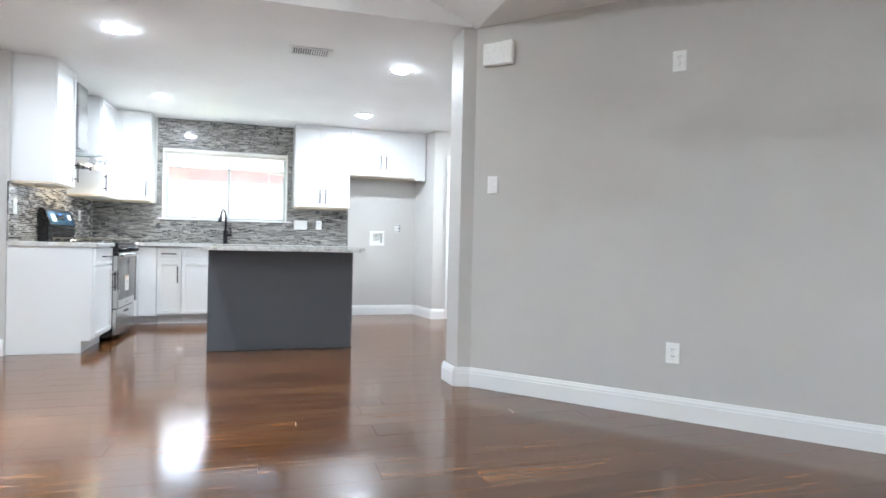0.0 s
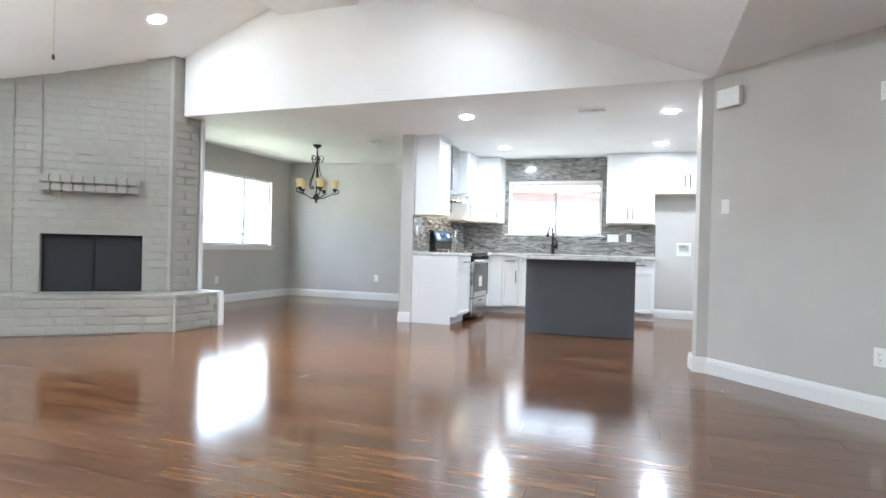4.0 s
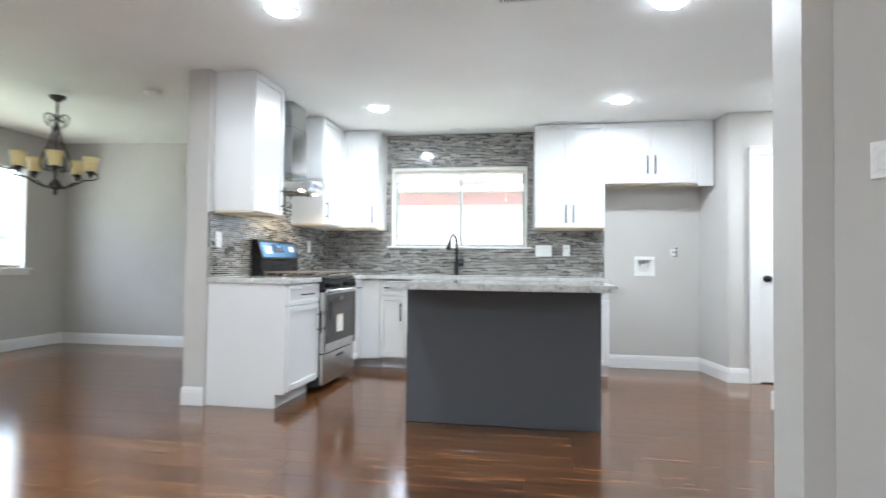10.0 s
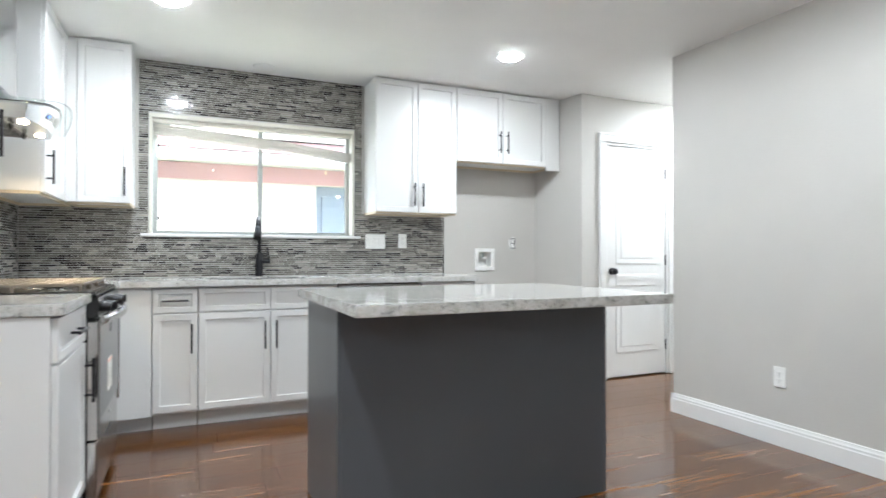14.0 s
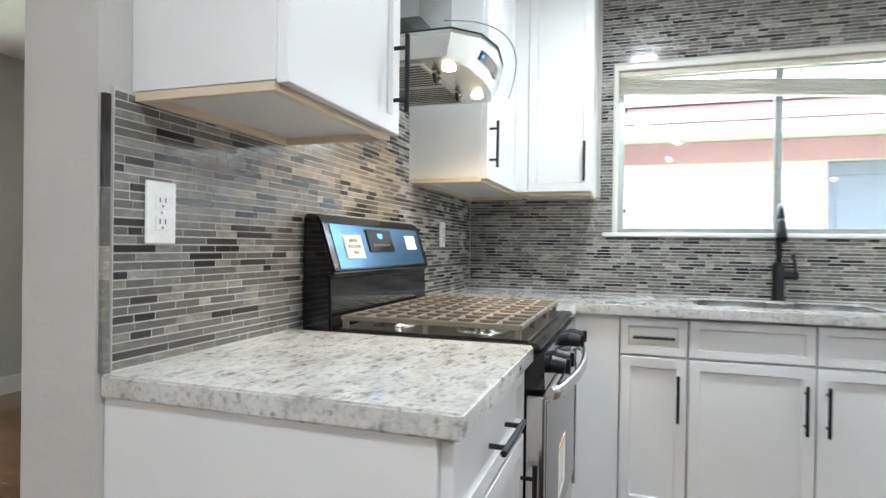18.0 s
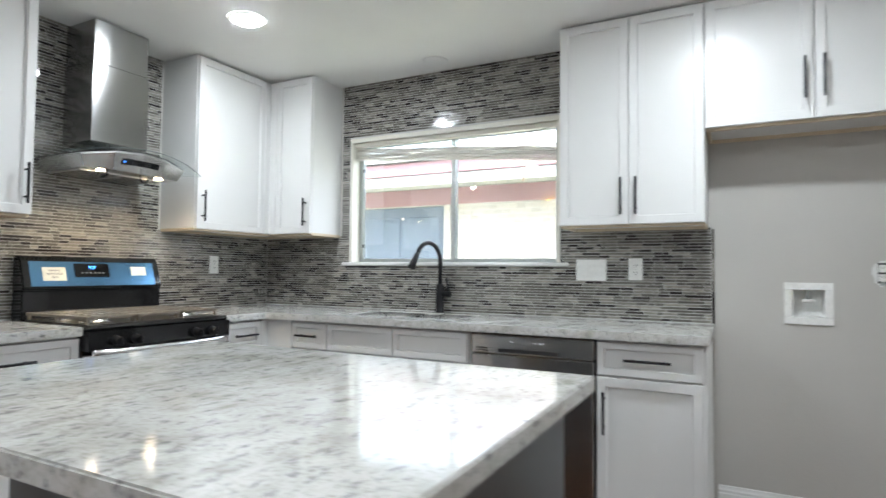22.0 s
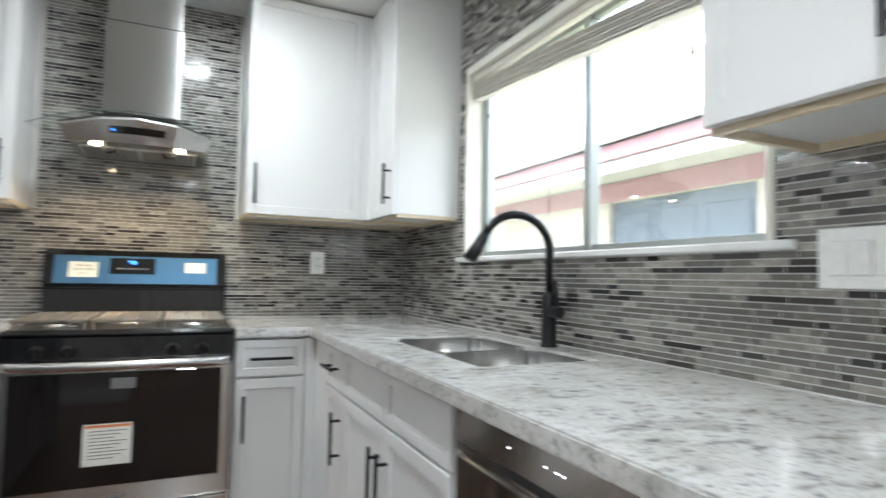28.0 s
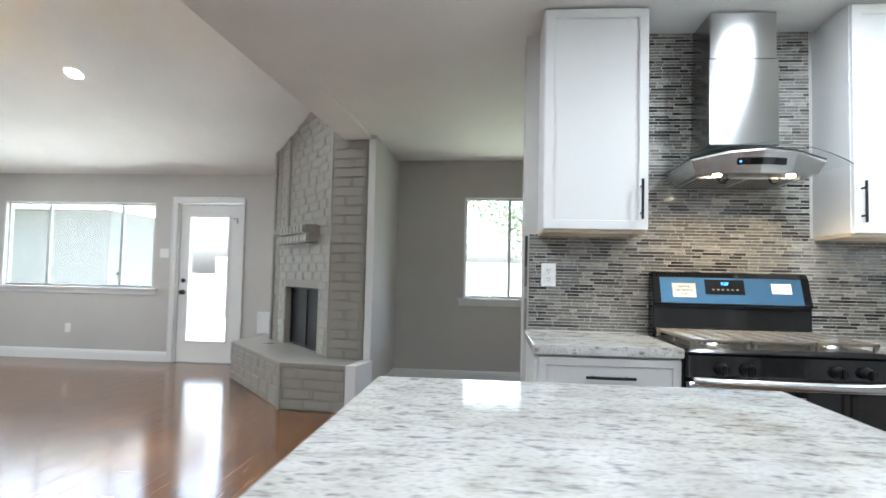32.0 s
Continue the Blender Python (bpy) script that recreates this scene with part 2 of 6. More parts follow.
WALL = painted("greige_wall_paint", (0.515, 0.499, 0.472), 0.55, 0.26, 85.0)
CEIL = painted("white_ceiling_paint", (0.78, 0.775, 0.76), 0.7, 0.2, 90.0)
TRIM = painted("white_trim_paint", (0.74, 0.74, 0.728), 0.32, 0.02, 60.0, 0.015, 0.5)
CAB = painted("white_cabinet_lacquer", (0.70, 0.70, 0.692), 0.3, 0.015, 70.0, 0.006, 0.5)
CABWOOD = painted("maple_cabinet_edge", (0.66, 0.56, 0.41), 0.5, 0.05, 80.0, 0.08)
CHARCOAL = painted("charcoal_island_lacquer", (0.090, 0.097, 0.107), 0.32, 0.008, 80.0, 0.03, 0.5)
BRICKPAINT = painted("greige_painted_brick", (0.298, 0.283, 0.248), 0.32, 0.75, 22.0, 0.06, 0.5)
MORTAR = painted("painted_mortar", (0.290, 0.276, 0.243), 0.5, 0.6, 60.0, 0.06)
FLOORP, FLOORS = wood_floor("laminate_plank", "object"), wood_floor("laminate_planks", "island")
UNDER = plain("dark_underlay", (0.012, 0.007, 0.005), 0.8)
TILEP, TILES = mosaic("mosaic_strip", "object"), mosaic("mosaic_strips", "island")
GROUT = painted("light_grout", (0.58, 0.575, 0.56), 0.85, 0.3, 200.0, 0.05, 0.2)
GRANITE = granite("white_granite")
BLACKM = plain("matte_black_metal", (0.016, 0.016, 0.018), 0.38, 0.6)
BLACKG = plain("gloss_black_enamel", (0.009, 0.009, 0.010), 0.08, 0.0, 0.6)
DECK = plain("warm_cooktop_enamel", (0.06, 0.052, 0.045), 0.28, 0.5, 0.5, 0.1, 90.0)
# mid grey sheet colour stands in for the shaded duct behind vent slats
VENTBACK = plain("shadowed_duct_metal", (0.20, 0.20, 0.20), 0.6)
# tan tone puts warm reflected light into the black iron's colour
GRATE = plain("warm_lit_cast_grate", (0.17, 0.145, 0.115), 0.34, 0.2, 0.5, 0.2, 200.0)
STEELV = brushed("brushed_steel_upright", (0.42, 0.42, 0.415), 0.19, (0.5, 0.5, 60), 0.25, 0.9)
STEELW = brushed("brushed_steel_door", (0.36, 0.355, 0.345), 0.21, (0.5, 0.5, 60), 0.25, 1.0)
sw = STEELW.node_tree
bulge = noise_tex(sw, 5.0, 1.0, 0.4, (1.4, 0.2, 0.22))
bump(sw, sw.nodes["Principled BSDF"], bulge.outputs["Fac"], 0.35, 0.03)
STEELH = brushed("brushed_steel_level", (0.60, 0.60, 0.59), 0.26, (0.5, 60, 60))
STEELD = brushed("brushed_steel_appliance", (0.60, 0.59, 0.57), 0.20, (0.5, 60, 60), 0.25, 0.9)
FILTERM = plain("satin_filter_steel", (0.62, 0.62, 0.61), 0.42, 0.55)
FIREBLACK = plain("soot_black_screen", (0.012, 0.012, 0.014), 0.55, 0.2)
BRONZE = plain("dark_bronze", (0.035, 0.03, 0.027), 0.42, 0.7, 0.5, 0.1, 120.0)
CREAMGLASS = plain("cream_glass", (0.80, 0.66, 0.33), 0.35)
WHITEPL = plain("white_plastic", (0.82, 0.82, 0.80), 0.35)
SLOT = plain("dark_slot", (0.03, 0.03, 0.03), 0.6)
GLASS = clear_glass("window_glass", (0.97, 1.0, 0.99), 0.025)
HOODGLASS = clear_glass("hood_glass", (0.97, 0.99, 0.985), 0.0, 0.10)
OVENGLASS = plain("dark_oven_glass", (0.010, 0.008, 0.0075), 0.05, 0.0, 0.5)
ALU = plain("aluminium_frame", (0.42, 0.45, 0.44), 0.35, 0.8)
FILM = plain("blue_protective_film", (0.15, 0.34, 0.58), 0.20, 0.85, 0.5, 0.05, 8.0)
PAPER = plain("white_paper", (0.78, 0.76, 0.68), 0.7)
INK = plain("grey_print", (0.16, 0.16, 0.16), 0.7)
ORANGE = plain("orange_print", (0.65, 0.2, 0.06), 0.7)
BLIND = plain("ivory_blind_slat", (0.60, 0.57, 0.50), 0.45)
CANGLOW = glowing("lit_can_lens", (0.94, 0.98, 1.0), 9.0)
HOODGLOW = glowing("lit_hood_lens", (1.0, 0.80, 0.50), 4.0)
FANGLOW = glowing("lit_fan_bowl", (1.0, 0.84, 0.42), 0.026)
BLUEGLOW = glowing("blue_digits", (0.05, 0.25, 1.0), 0.7)
DIMBLUE = glowing("dim_blue_button", (0.05, 0.25, 1.0), 0.18)
WHITEGLOW = glowing("white_indicator", (0.9, 0.95, 1.0), 0.6)


# ---- mesh helpers ----
def box(bm, a, b, bevel=0.0, seg=1):
    """A box between two corners, its edges rounded by bevel."""
    (x0, y0, z0), (x1, y1, z1) = [min(p, q) for p, q in zip(a, b)], [max(p, q) for p, q in zip(a, b)]
    v = [bm.verts.new(p) for p in ((x0, y0, z0), (x1, y0, z0), (x1, y1, z0), (x0, y1, z0), (x0, y0, z1), (x1, y0, z1), (x1, y1, z1), (x0, y1, z1))]
    f = [bm.faces.new([v[i] for i in q]) for q in ((3, 2, 1, 0), (4, 5, 6, 7), (0, 1, 5, 4), (1, 2, 6, 5), (2, 3, 7, 6), (3, 0, 4, 7))]
    if bevel > 0:
        edges = list({e for q in f for e in q.edges})
        bmesh.ops.bevel(bm, geom=edges, offset=bevel, segments=seg, affect="EDGES", clamp_overlap=True)
    return bm


def prism(bm, pts, z0, z1, top=None):
    """An upright prism on a plan outline (anticlockwise); top gives the upper height at a plan point."""
    lo = [bm.verts.new((x, y, z0)) for x, y in pts]
    hi = [bm.verts.new((x, y, top(x, y) if top else z1)) for x, y in pts]
    bm.faces.new(lo[::-1])
    bm.faces.new(hi)
    n = len(pts)
    for i in range(n):
        bm.faces.new((lo[i], lo[(i + 1) % n], hi[(i + 1) % n], hi[i]))
    return bm


def rod(bm, p, q, r, r2=None, n=12, caps=True):
    """A round bar from p to q."""
    p, q = Vector(p), Vector(q)
    r2 = r if r2 is None else r2
    rot = (q - p).to_track_quat("Z", "Y").to_matrix().to_4x4()
    m = Matrix.Translation((p + q) / 2) @ rot
    bmesh.ops.create_cone(bm, cap_ends=caps, segments=n, radius1=r, radius2=r2, depth=(q - p).length, matrix=m)
    return bm


def lathe(bm, profile, n=24, at=(0, 0, 0), close=False):
    """A turned shape round z from (radius, height) pairs."""
    rings = []
    for r, z in profile:
        rings.append([bm.verts.new((at[0] + r * math.cos(2 * math.pi * i / n), at[1] + r * math.sin(2 * math.pi * i / n), at[2] + z)) for i in range(n)])
    for a, b in zip(rings, rings[1:]):
        for i in range(n):
            bm.faces.new((a[i], a[(i + 1) % n], b[(i + 1) % n], b[i]))
    if close:
        bm.faces.new(rings[0][::-1])
        bm.faces.new(rings[-1])
    for f in bm.faces:
        f.smooth = True
    return bm


def tube(bm, pts, r, n=10, r_end=None):
    """A round tube through points."""
    pts = [Vector(p) for p in pts]
    rings = []
    side = None
    for i, p in enumerate(pts):
        t = (pts[min(i + 1, len(pts) - 1)] - pts[max(i - 1, 0)]).normalized()
        if side is None:
            side = t.orthogonal().normalized()
        side = (side - t * side.dot(t)).normalized()
        up = t.cross(side)
        rr = r if r_end is None else r + (r_end - r) * i / (len(pts) - 1)
        rings.append([bm.verts.new(p + rr * (math.cos(2 * math.pi * k / n) * side + math.sin(2 * math.pi * k / n) * up)) for k in range(n)])
    for a, b in zip(rings, rings[1:]):
        for k in range(n):
            f = bm.faces.new((a[k], a[(k + 1) % n], b[(k + 1) % n], b[k]))
            f.smooth = True
    bm.faces.new(rings[0][::-1])
    bm.faces.new(rings[-1])
    return bm


def mesh_of(name, bm, material):
    me = bpy.data.meshes.new(name)
    bm.normal_update()
    bm.to_mesh(me)
    bm.free()
    me.materials.append(material)
    return me


def part(name, bm, material, parent, label=""):
    ob = new(name, mesh_of(name, bm, material))
    ob.parent = parent
    if label:
        tagged(ob, label)
    return ob


def bpart(name, parent, material, a, b, bevel=0.002, label=""):
    return part(name, box(bmesh.new(), a, b, bevel), material, parent, label)


def thing(name, m, label, category, group="", kind=""):
    ob = new(name)
    ob.empty_display_size = 0.1
    ob.matrix_world = m
    return tagged(ob, label, category, group, kind)


def solid(name, bm, material, label="", category="", group="", kind="structure", m=None):
    ob = new(name, mesh_of(name, bm, material))
    if m is not None:
        ob.matrix_world = m
    return tagged(ob, label, category, group, kind)


# ---- the large structure ----
H = 2.43
NORTH, WEST_K, EAST_K = 7.395, -1.89, 2.155
DIN_W, DIN_N, DIN_S = -5.43, 7.60, 3.85
DIN_H = 2.50
LIV_W, LIV_S = -6.05, -4.2
JAMB, HEAD_L = (1.36, 3.39), (-4.13, 3.545)
FAR_E = 3.02
T = 0.13


def east_slope(x, y=0):
    return H + 0.41 * (1.43 - x)


def west_slope(x, y=0):
    return 2.43 + 0.36 * (x + 6.05)


def wall(name, a, b, z0=0.0, z1=H, thick=T, holes=(), top=None, material=WALL, label="greige painted drywall with a fine orange-peel texture"):
    """A wall whose face runs from a to b (the room on its left), with thickness behind it and openings (along, along, low, high)."""
    a, b = Vector((*a, 0)), Vector((*b, 0))
    u = (b - a).normalized()
    length = (b - a).length
    back = Vector((u.y, -u.x, 0)) * thick
    bm = bmesh.new()

    def slab(s0, s1, low, high):
        p = [a + u * s0, a + u * s1, a + u * s1 + back, a + u * s0 + back]
        lo = [bm.verts.new((q.x, q.y, low)) for q in p]
        hi = [bm.verts.new((q.x, q.y, top(q.x, q.y) if (top and high is None) else (z1 if high is None else high))) for q in p]
        bm.faces.new(lo)
        bm.faces.new(hi[::-1])
        for i in range(4):
            bm.faces.new((hi[i], hi[(i + 1) % 4], lo[(i + 1) % 4], lo[i]))

    cuts = sorted(holes)
    at = 0.0
    for s0, s1, low, high in cuts:
        if s0 > at + 1e-4:
            slab(at, s0, z0, None)
        if low > z0 + 1e-3:
            slab(s0, s1, z0, low)
        slab(s0, s1, high, None)
        at = s1
    if at < length - 1e-4:
        slab(at, length, z0, None)
    bmesh.ops.recalc_face_normals(bm, faces=bm.faces)
    return solid(name, bm, material, label, "wall")


# kitchen window, dining window, living window, glazed door openings
KW = (-1.135, 0.325, 1.222, 2.062)
DW = (4.62, 7.05, 0.94, 2.085)
LW = (-1.55, 0.555, 0.94, 2.055)
GD = (0.87, 1.69, 0.0, 2.075)
wall("wall_kitchen_north", (EAST_K, NORTH), (WEST_K, NORTH), holes=[(EAST_K - KW[1], EAST_K - KW[0], KW[2], KW[3]), (EAST_K - 1.573, EAST_K - 1.441, 0.964, 1.096)])
wall("wall_partition", (WEST_K, NORTH), (WEST_K, 5.10), thick=0.17, z1=H + 0.02)
wall("wall_alcove_east", (2.136, 6.842), (2.005, NORTH + T + 0.02))
# unseen wall added behind the hall door to stop a light leak
wall("wall_door_light_stop", (3.6, 6.973), (2.2, 6.973), z1=2.3)
wall("wall_hall_north", (4.6, 6.84), (2.137, 6.84), holes=[(4.6 - 3.095, 4.6 - 2.385, 0.0, 2.04)])
wall("wall_hall_east", (4.6, 5.74), (4.6, 7.04))
wall("wall_kitchen_east", (EAST_K, 2.66), (EAST_K, 5.87), thick=0.12)
wall("wall_hall_south", (EAST_K + 0.12, 5.87), (4.6, 5.87), thick=0.12)
wall("wall_dining_north", (WEST_K - 0.17, DIN_N), (DIN_W, DIN_N), z1=DIN_H + 0.03)
wall("wall_dining_west", (DIN_W, DIN_N), (DIN_W, DIN_S), z1=DIN_H + 0.03, holes=[(DIN_N - DW[1], DIN_N - DW[0], DW[2], DW[3])])
wall("wall_dining_south", (DIN_W, DIN_S), (-4.13, DIN_S), z1=DIN_H + 0.03, thick=0.055)
wall("wall_living_west", (LIV_W, 3.9), (LIV_W, -2.0), top=west_slope, holes=[(3.9 - GD[1], 3.9 - GD[0], GD[2], GD[3]), (3.9 - LW[1], 3.9 - LW[0], LW[2], LW[3])])
wall("wall_living_southwest", (LIV_W, -2.0), (-3.4, -2.0), top=lambda x, y: west_slope(x) + 0.05)
wall("wall_living_step", (-3.4, -2.0), (-3.4, LIV_S), z1=3.6)
wall("wall_living_south", (-3.4, LIV_S), (FAR_E, LIV_S), z1=4.05)
wall("wall_living_east", (FAR_E, LIV_S), (FAR_E, 1.667))
wall("wall_angled", (FAR_E, 1.667), (1.43, 3.40), thick=0.12)
# end of the angled wall, squared off at the opening
bm = bmesh.new()
prism(bm, [(1.347, 3.43), (1.43, 3.402), (1.52, 3.48), (1.45, 3.645), (1.335, 3.645)], 0.0, H)
solid("wall_jamb", bm, WALL, "greige painted drywall end of a wall opening", "wall")

# gable wall over the opening between the living room and the kitchen
bm = bmesh.new()


def head_y(x):
    return JAMB[1] + (JAMB[0] - x) / (JAMB[0] - HEAD_L[0]) * (HEAD_L[1] - JAMB[1])


xs = [JAMB[0] + 0.03, -0.2, -1.84, -2.84, HEAD_L[0] - 0.02]
front = [(x, head_y(x), (east_slope(x) if x > -1.9 else west_slope(x)) + 0.04) for x in xs]
outline = [(front[-1][0], front[-1][1], H), (front[0][0], front[0][1], H)] + front
near, far = [[bm.verts.new((x, y + d, z)) for x, y, z in outline] for d in (0, 0.13)]
bm.faces.new(near)
bm.faces.new(far[::-1])
for i in range(len(outline)):
    j = (i + 1) % len(outline)
    bm.faces.new((near[i], far[i], far[j], near[j]))
bmesh.ops.recalc_face_normals(bm, faces=bm.faces)
solid("wall_gable", bm, CEIL, "white painted gable wall above the kitchen opening", "wall")


# ceilings
def sheet(name, pts, label, material=CEIL, thick=0.08):
    bm = bmesh.new()
    lo = [bm.verts.new(p) for p in pts]
    hi = [bm.verts.new((x, y, z + thick)) for x, y, z in pts]
    bm.faces.new(lo)
    bm.faces.new(hi[::-1])
    for i in range(len(pts)):
        j = (i + 1) % len(pts)
        bm.faces.new((lo[i], hi[i], hi[j], lo[j]))
    bmesh.ops.recalc_face_normals(bm, faces=bm.faces)
    return solid(name, bm, material, label, "ceiling")


sheet("ceiling_kitchen", [(JAMB[0] + 0.03, head_y(JAMB[0]) + 0.13, H), (HEAD_L[0] - 0.02, HEAD_L[1] + 0.13, H), (-4.2, 3.80, H), (-2.06, 3.80, H), (-2.06, 7.75, H), (4.75, 7.75, H), (4.75, 2.2, H), (2.76, 2.2, H)], "flat white painted ceiling over kitchen and dining area")
sheet("ceiling_dining", [(-2.06, 3.70, H), (-4.2, 3.70, H + 0.044), (-4.2, 3.80, H + 0.044), (-5.6, 3.80, DIN_H + 0.003), (-5.6, 7.75, DIN_H + 0.003), (-2.06, 7.75, H)], "flat white painted ceiling over the dining area")
SB = -4.35
sheet("ceiling_east_slope", [(1.43, SB, H), (1.43, 3.6, H), (-1.96, 3.8, east_slope(-1.96)), (-1.96, SB, east_slope(-1.96))], "sloping white painted vaulted ceiling")
sheet("ceiling_west_slope", [(-6.2, SB, west_slope(-6.2)), (-2.82, SB, west_slope(-2.82)), (-2.82, 3.8, west_slope(-2.82)), (-4.12, 3.8, west_slope(-4.12)), (-4.5, 3.95, west_slope(-4.5)), (-6.2, 3.95, west_slope(-6.2))], "sloping white painted vaulted ceiling")
sheet("ceiling_east_flat", [(1.43, SB, H), (3.15, SB, H), (3.15, 1.75, H), (1.43, 3.42, H)], "flat white painted ceiling by the angled wall")
bm = bmesh.new()
box(bm, (-2.84, SB, 3.445), (-1.90, 3.58, 4.02), 0.004)
solid("ceiling_beam", bm, CEIL, "white painted boxed ridge beam under the vault", "ceiling")


# floor: planks laid along x over a dark underlay
bm = bmesh.new()
box(bm, (-6.25, LIV_S - 0.2, -0.10), (4.8, 7.6, -0.012))
floor = solid("floor", bm, UNDER, "glossy dark red-brown laminate plank floor", "floor")


# skirting boards with a moulded top, run by run
def baseboard(pts, name="baseboard"):
    """A skirting board along the wall's foot; the room lies on the left of the run."""
    prof = [(0.0, 0.0), (0.016, 0.0), (0.016, 0.092), (0.013, 0.097), (0.013, 0.108), (0.009, 0.116), (0.006, 0.128), (0.0, 0.130)]
    bm = bmesh.new()
    for i, (a, b) in enumerate(zip(pts, pts[1:])):
        a, b = Vector((*a, 0)), Vector((*b, 0))
        u = (b - a).normalized()
        n = Vector((-u.y, u.x, 0))
        rings = [[bm.verts.new(p + n * (d + 0.001) + Vector((0, 0, z + 0.001))) for d, z in prof] for p in (a - u * (0.0 if i == 0 else 0.0), b)]
        k = len(prof)
        for j in range(k - 1):
            bm.faces.new((rings[0][j], rings[0][j + 1], rings[1][j + 1], rings[1][j]))
        bm.faces.new(rings[0][::-1])
        bm.faces.new(rings[1])
    bmesh.ops.recalc_face_normals(bm, faces=bm.faces)
    return solid(name, bm, TRIM, "white painted moulded skirting board", "baseboard")


baseboard([(2.03, 7.395), (1.12, 7.395)])
baseboard([(2.139, 6.826), (2.036, 7.378)])
baseboard([(2.308, 6.84), (2.122, 6.84)])
baseboard([(4.6, 6.84), (3.172, 6.84)])
baseboard([(2.155, 2.80), (2.155, 5.886)])
baseboard([(2.139, 5.87), (4.6, 5.87)])
baseboard([(3.02, 1.667), (1.43, 3.40), (1.331, 3.428), (1.319, 3.645), (1.45, 3.645)])
baseboard([(3.02, -4.2), (3.02, 1.667)])
baseboard([(-3.4, -4.2), (3.02, -4.2)])
baseboard([(-6.05, -2.0), (-3.4, -2.0)])
baseboard([(-6.05, 0.795), (-6.05, -2.0)])
baseboard([(-6.05, 2.35), (-6.05, 1.765)])
baseboard([(-2.06, DIN_N), (-5.43, DIN_N)])
baseboard([(-5.43, DIN_N), (-5.43, DIN_S)])
baseboard([(-5.43, DIN_S), (-4.08, DIN_S)])
baseboard([(-1.895, 5.10), (-2.06, 5.10), (-2.06, DIN_N)])


# ---- kitchen cabinets ----
def shaker(x0, z0, x1, z1, y=-0.60, t=0.02, rail=0.055, deep=0.011):
    """A five-piece front: flat frame with a recessed panel."""
    bm = bmesh.new()
    box(bm, (x0, y - t, z0), (x1, y, z1), 0.0)
    bm.normal_update()
    f = min((q for q in bm.faces), key=lambda q: q.calc_center_median().y)
    bmesh.ops.inset_region(bm, faces=[f], thickness=min(rail, (z1 - z0) * 0.3), depth=0.0)
    bm.normal_update()
    f = min((q for q in bm.faces if q.calc_center_median().y < y - t + 1e-4), key=lambda q: abs(q.calc_center_median().x - (x0 + x1) / 2) + abs(q.calc_center_median().z - (z0 + z1) / 2))
    r = bmesh.ops.inset_region(bm, faces=[f], thickness=0.0045, depth=-deep)
    e = [k for k in bm.edges if all(abs(v.co.y - (y - t)) < 1e-4 for v in k.verts) and (abs(k.verts[0].co.x - k.verts[1].co.x) < 1e-5 or abs(k.verts[0].co.z - k.verts[1].co.z) < 1e-5)
         and all(min(abs(v.co.x - x0), abs(v.co.x - x1), abs(v.co.z - z0), abs(v.co.z - z1)) < 1e-5 for v in k.verts)]
    bmesh.ops.bevel(bm, geom=e, offset=0.0015, segments=1, affect="EDGES")
    return bm


def bar_handle(parent, x, z, y, length=0.18, upright=True, material=BLACKM):
    """A black bar pull on two posts, centred at x, z, on the face y."""
    d = Vector((0, 0, 1)) if upright else Vector((1, 0, 0))
    c = Vector((x, y - 0.032, z))
    bm = bmesh.new()
    rod(bm, c - d * length / 2, c + d * length / 2, 0.006, n=10)
    for s in (-1, 1):
        p = c + d * s * (length / 2 - 0.03)
        rod(bm, p, p + Vector((0, 0.032, 0)), 0.005, n=8)
    return part("handle", bm, material, parent, "black bar pull handle" if not parent.get("label") else "")


def base_unit(name, m, w, fronts, label, paint=CAB, depth=0.60, group="base cabinets", toe=True, category="cabinet", ends=None, top=0.874):
    """A floor cabinet: carcass, toe kick, shaker fronts and pulls. fronts: kind, x0, z0, x1, z1, pull."""
    c = thing(name, m, label, category, group)
    bpart("carcass", c, paint, (0, -depth, 0.10), (w, -0.002, top), 0.001)
    if top < 0.8:
        bpart("front_rail", c, paint, (0, -depth, top + 0.001), (w, -depth + 0.02, 0.874), 0.001)
    if toe:
        bpart("toe_kick", c, paint, (0.001, -depth + 0.075, 0.001), (w - 0.001, -depth + 0.09, 0.099), 0.0)
    if ends:
        bm = bmesh.new()
        prism(bm, [(ends[0], -depth), (ends[1], -depth), (ends[1], -0.002), (ends[0], -0.002)], 0.10, 0.874)
        prism(bm, [(ends[0], -depth + 0.07), (ends[1], -depth + 0.07), (ends[1], -0.002), (ends[0], -0.002)], 0.001, 0.10)
        part("end_panel", bm, paint, c)
    for kind, x0, z0, x1, z1, pull in fronts:
        f = part(kind, shaker(x0, z0, x1, z1, -depth - 0.001), paint, c)
        y = -depth - 0.021
        if pull == "h":
            bar_handle(f, (x0 + x1) / 2, (z0 + z1) / 2, y, min(0.19, (x1 - x0) * 0.62), False)
        elif pull == "l":
            bar_handle(f, x0 + 0.032, z1 - 0.15, y)
        elif pull == "r":
            bar_handle(f, x1 - 0.032, z1 - 0.15, y)
    return c


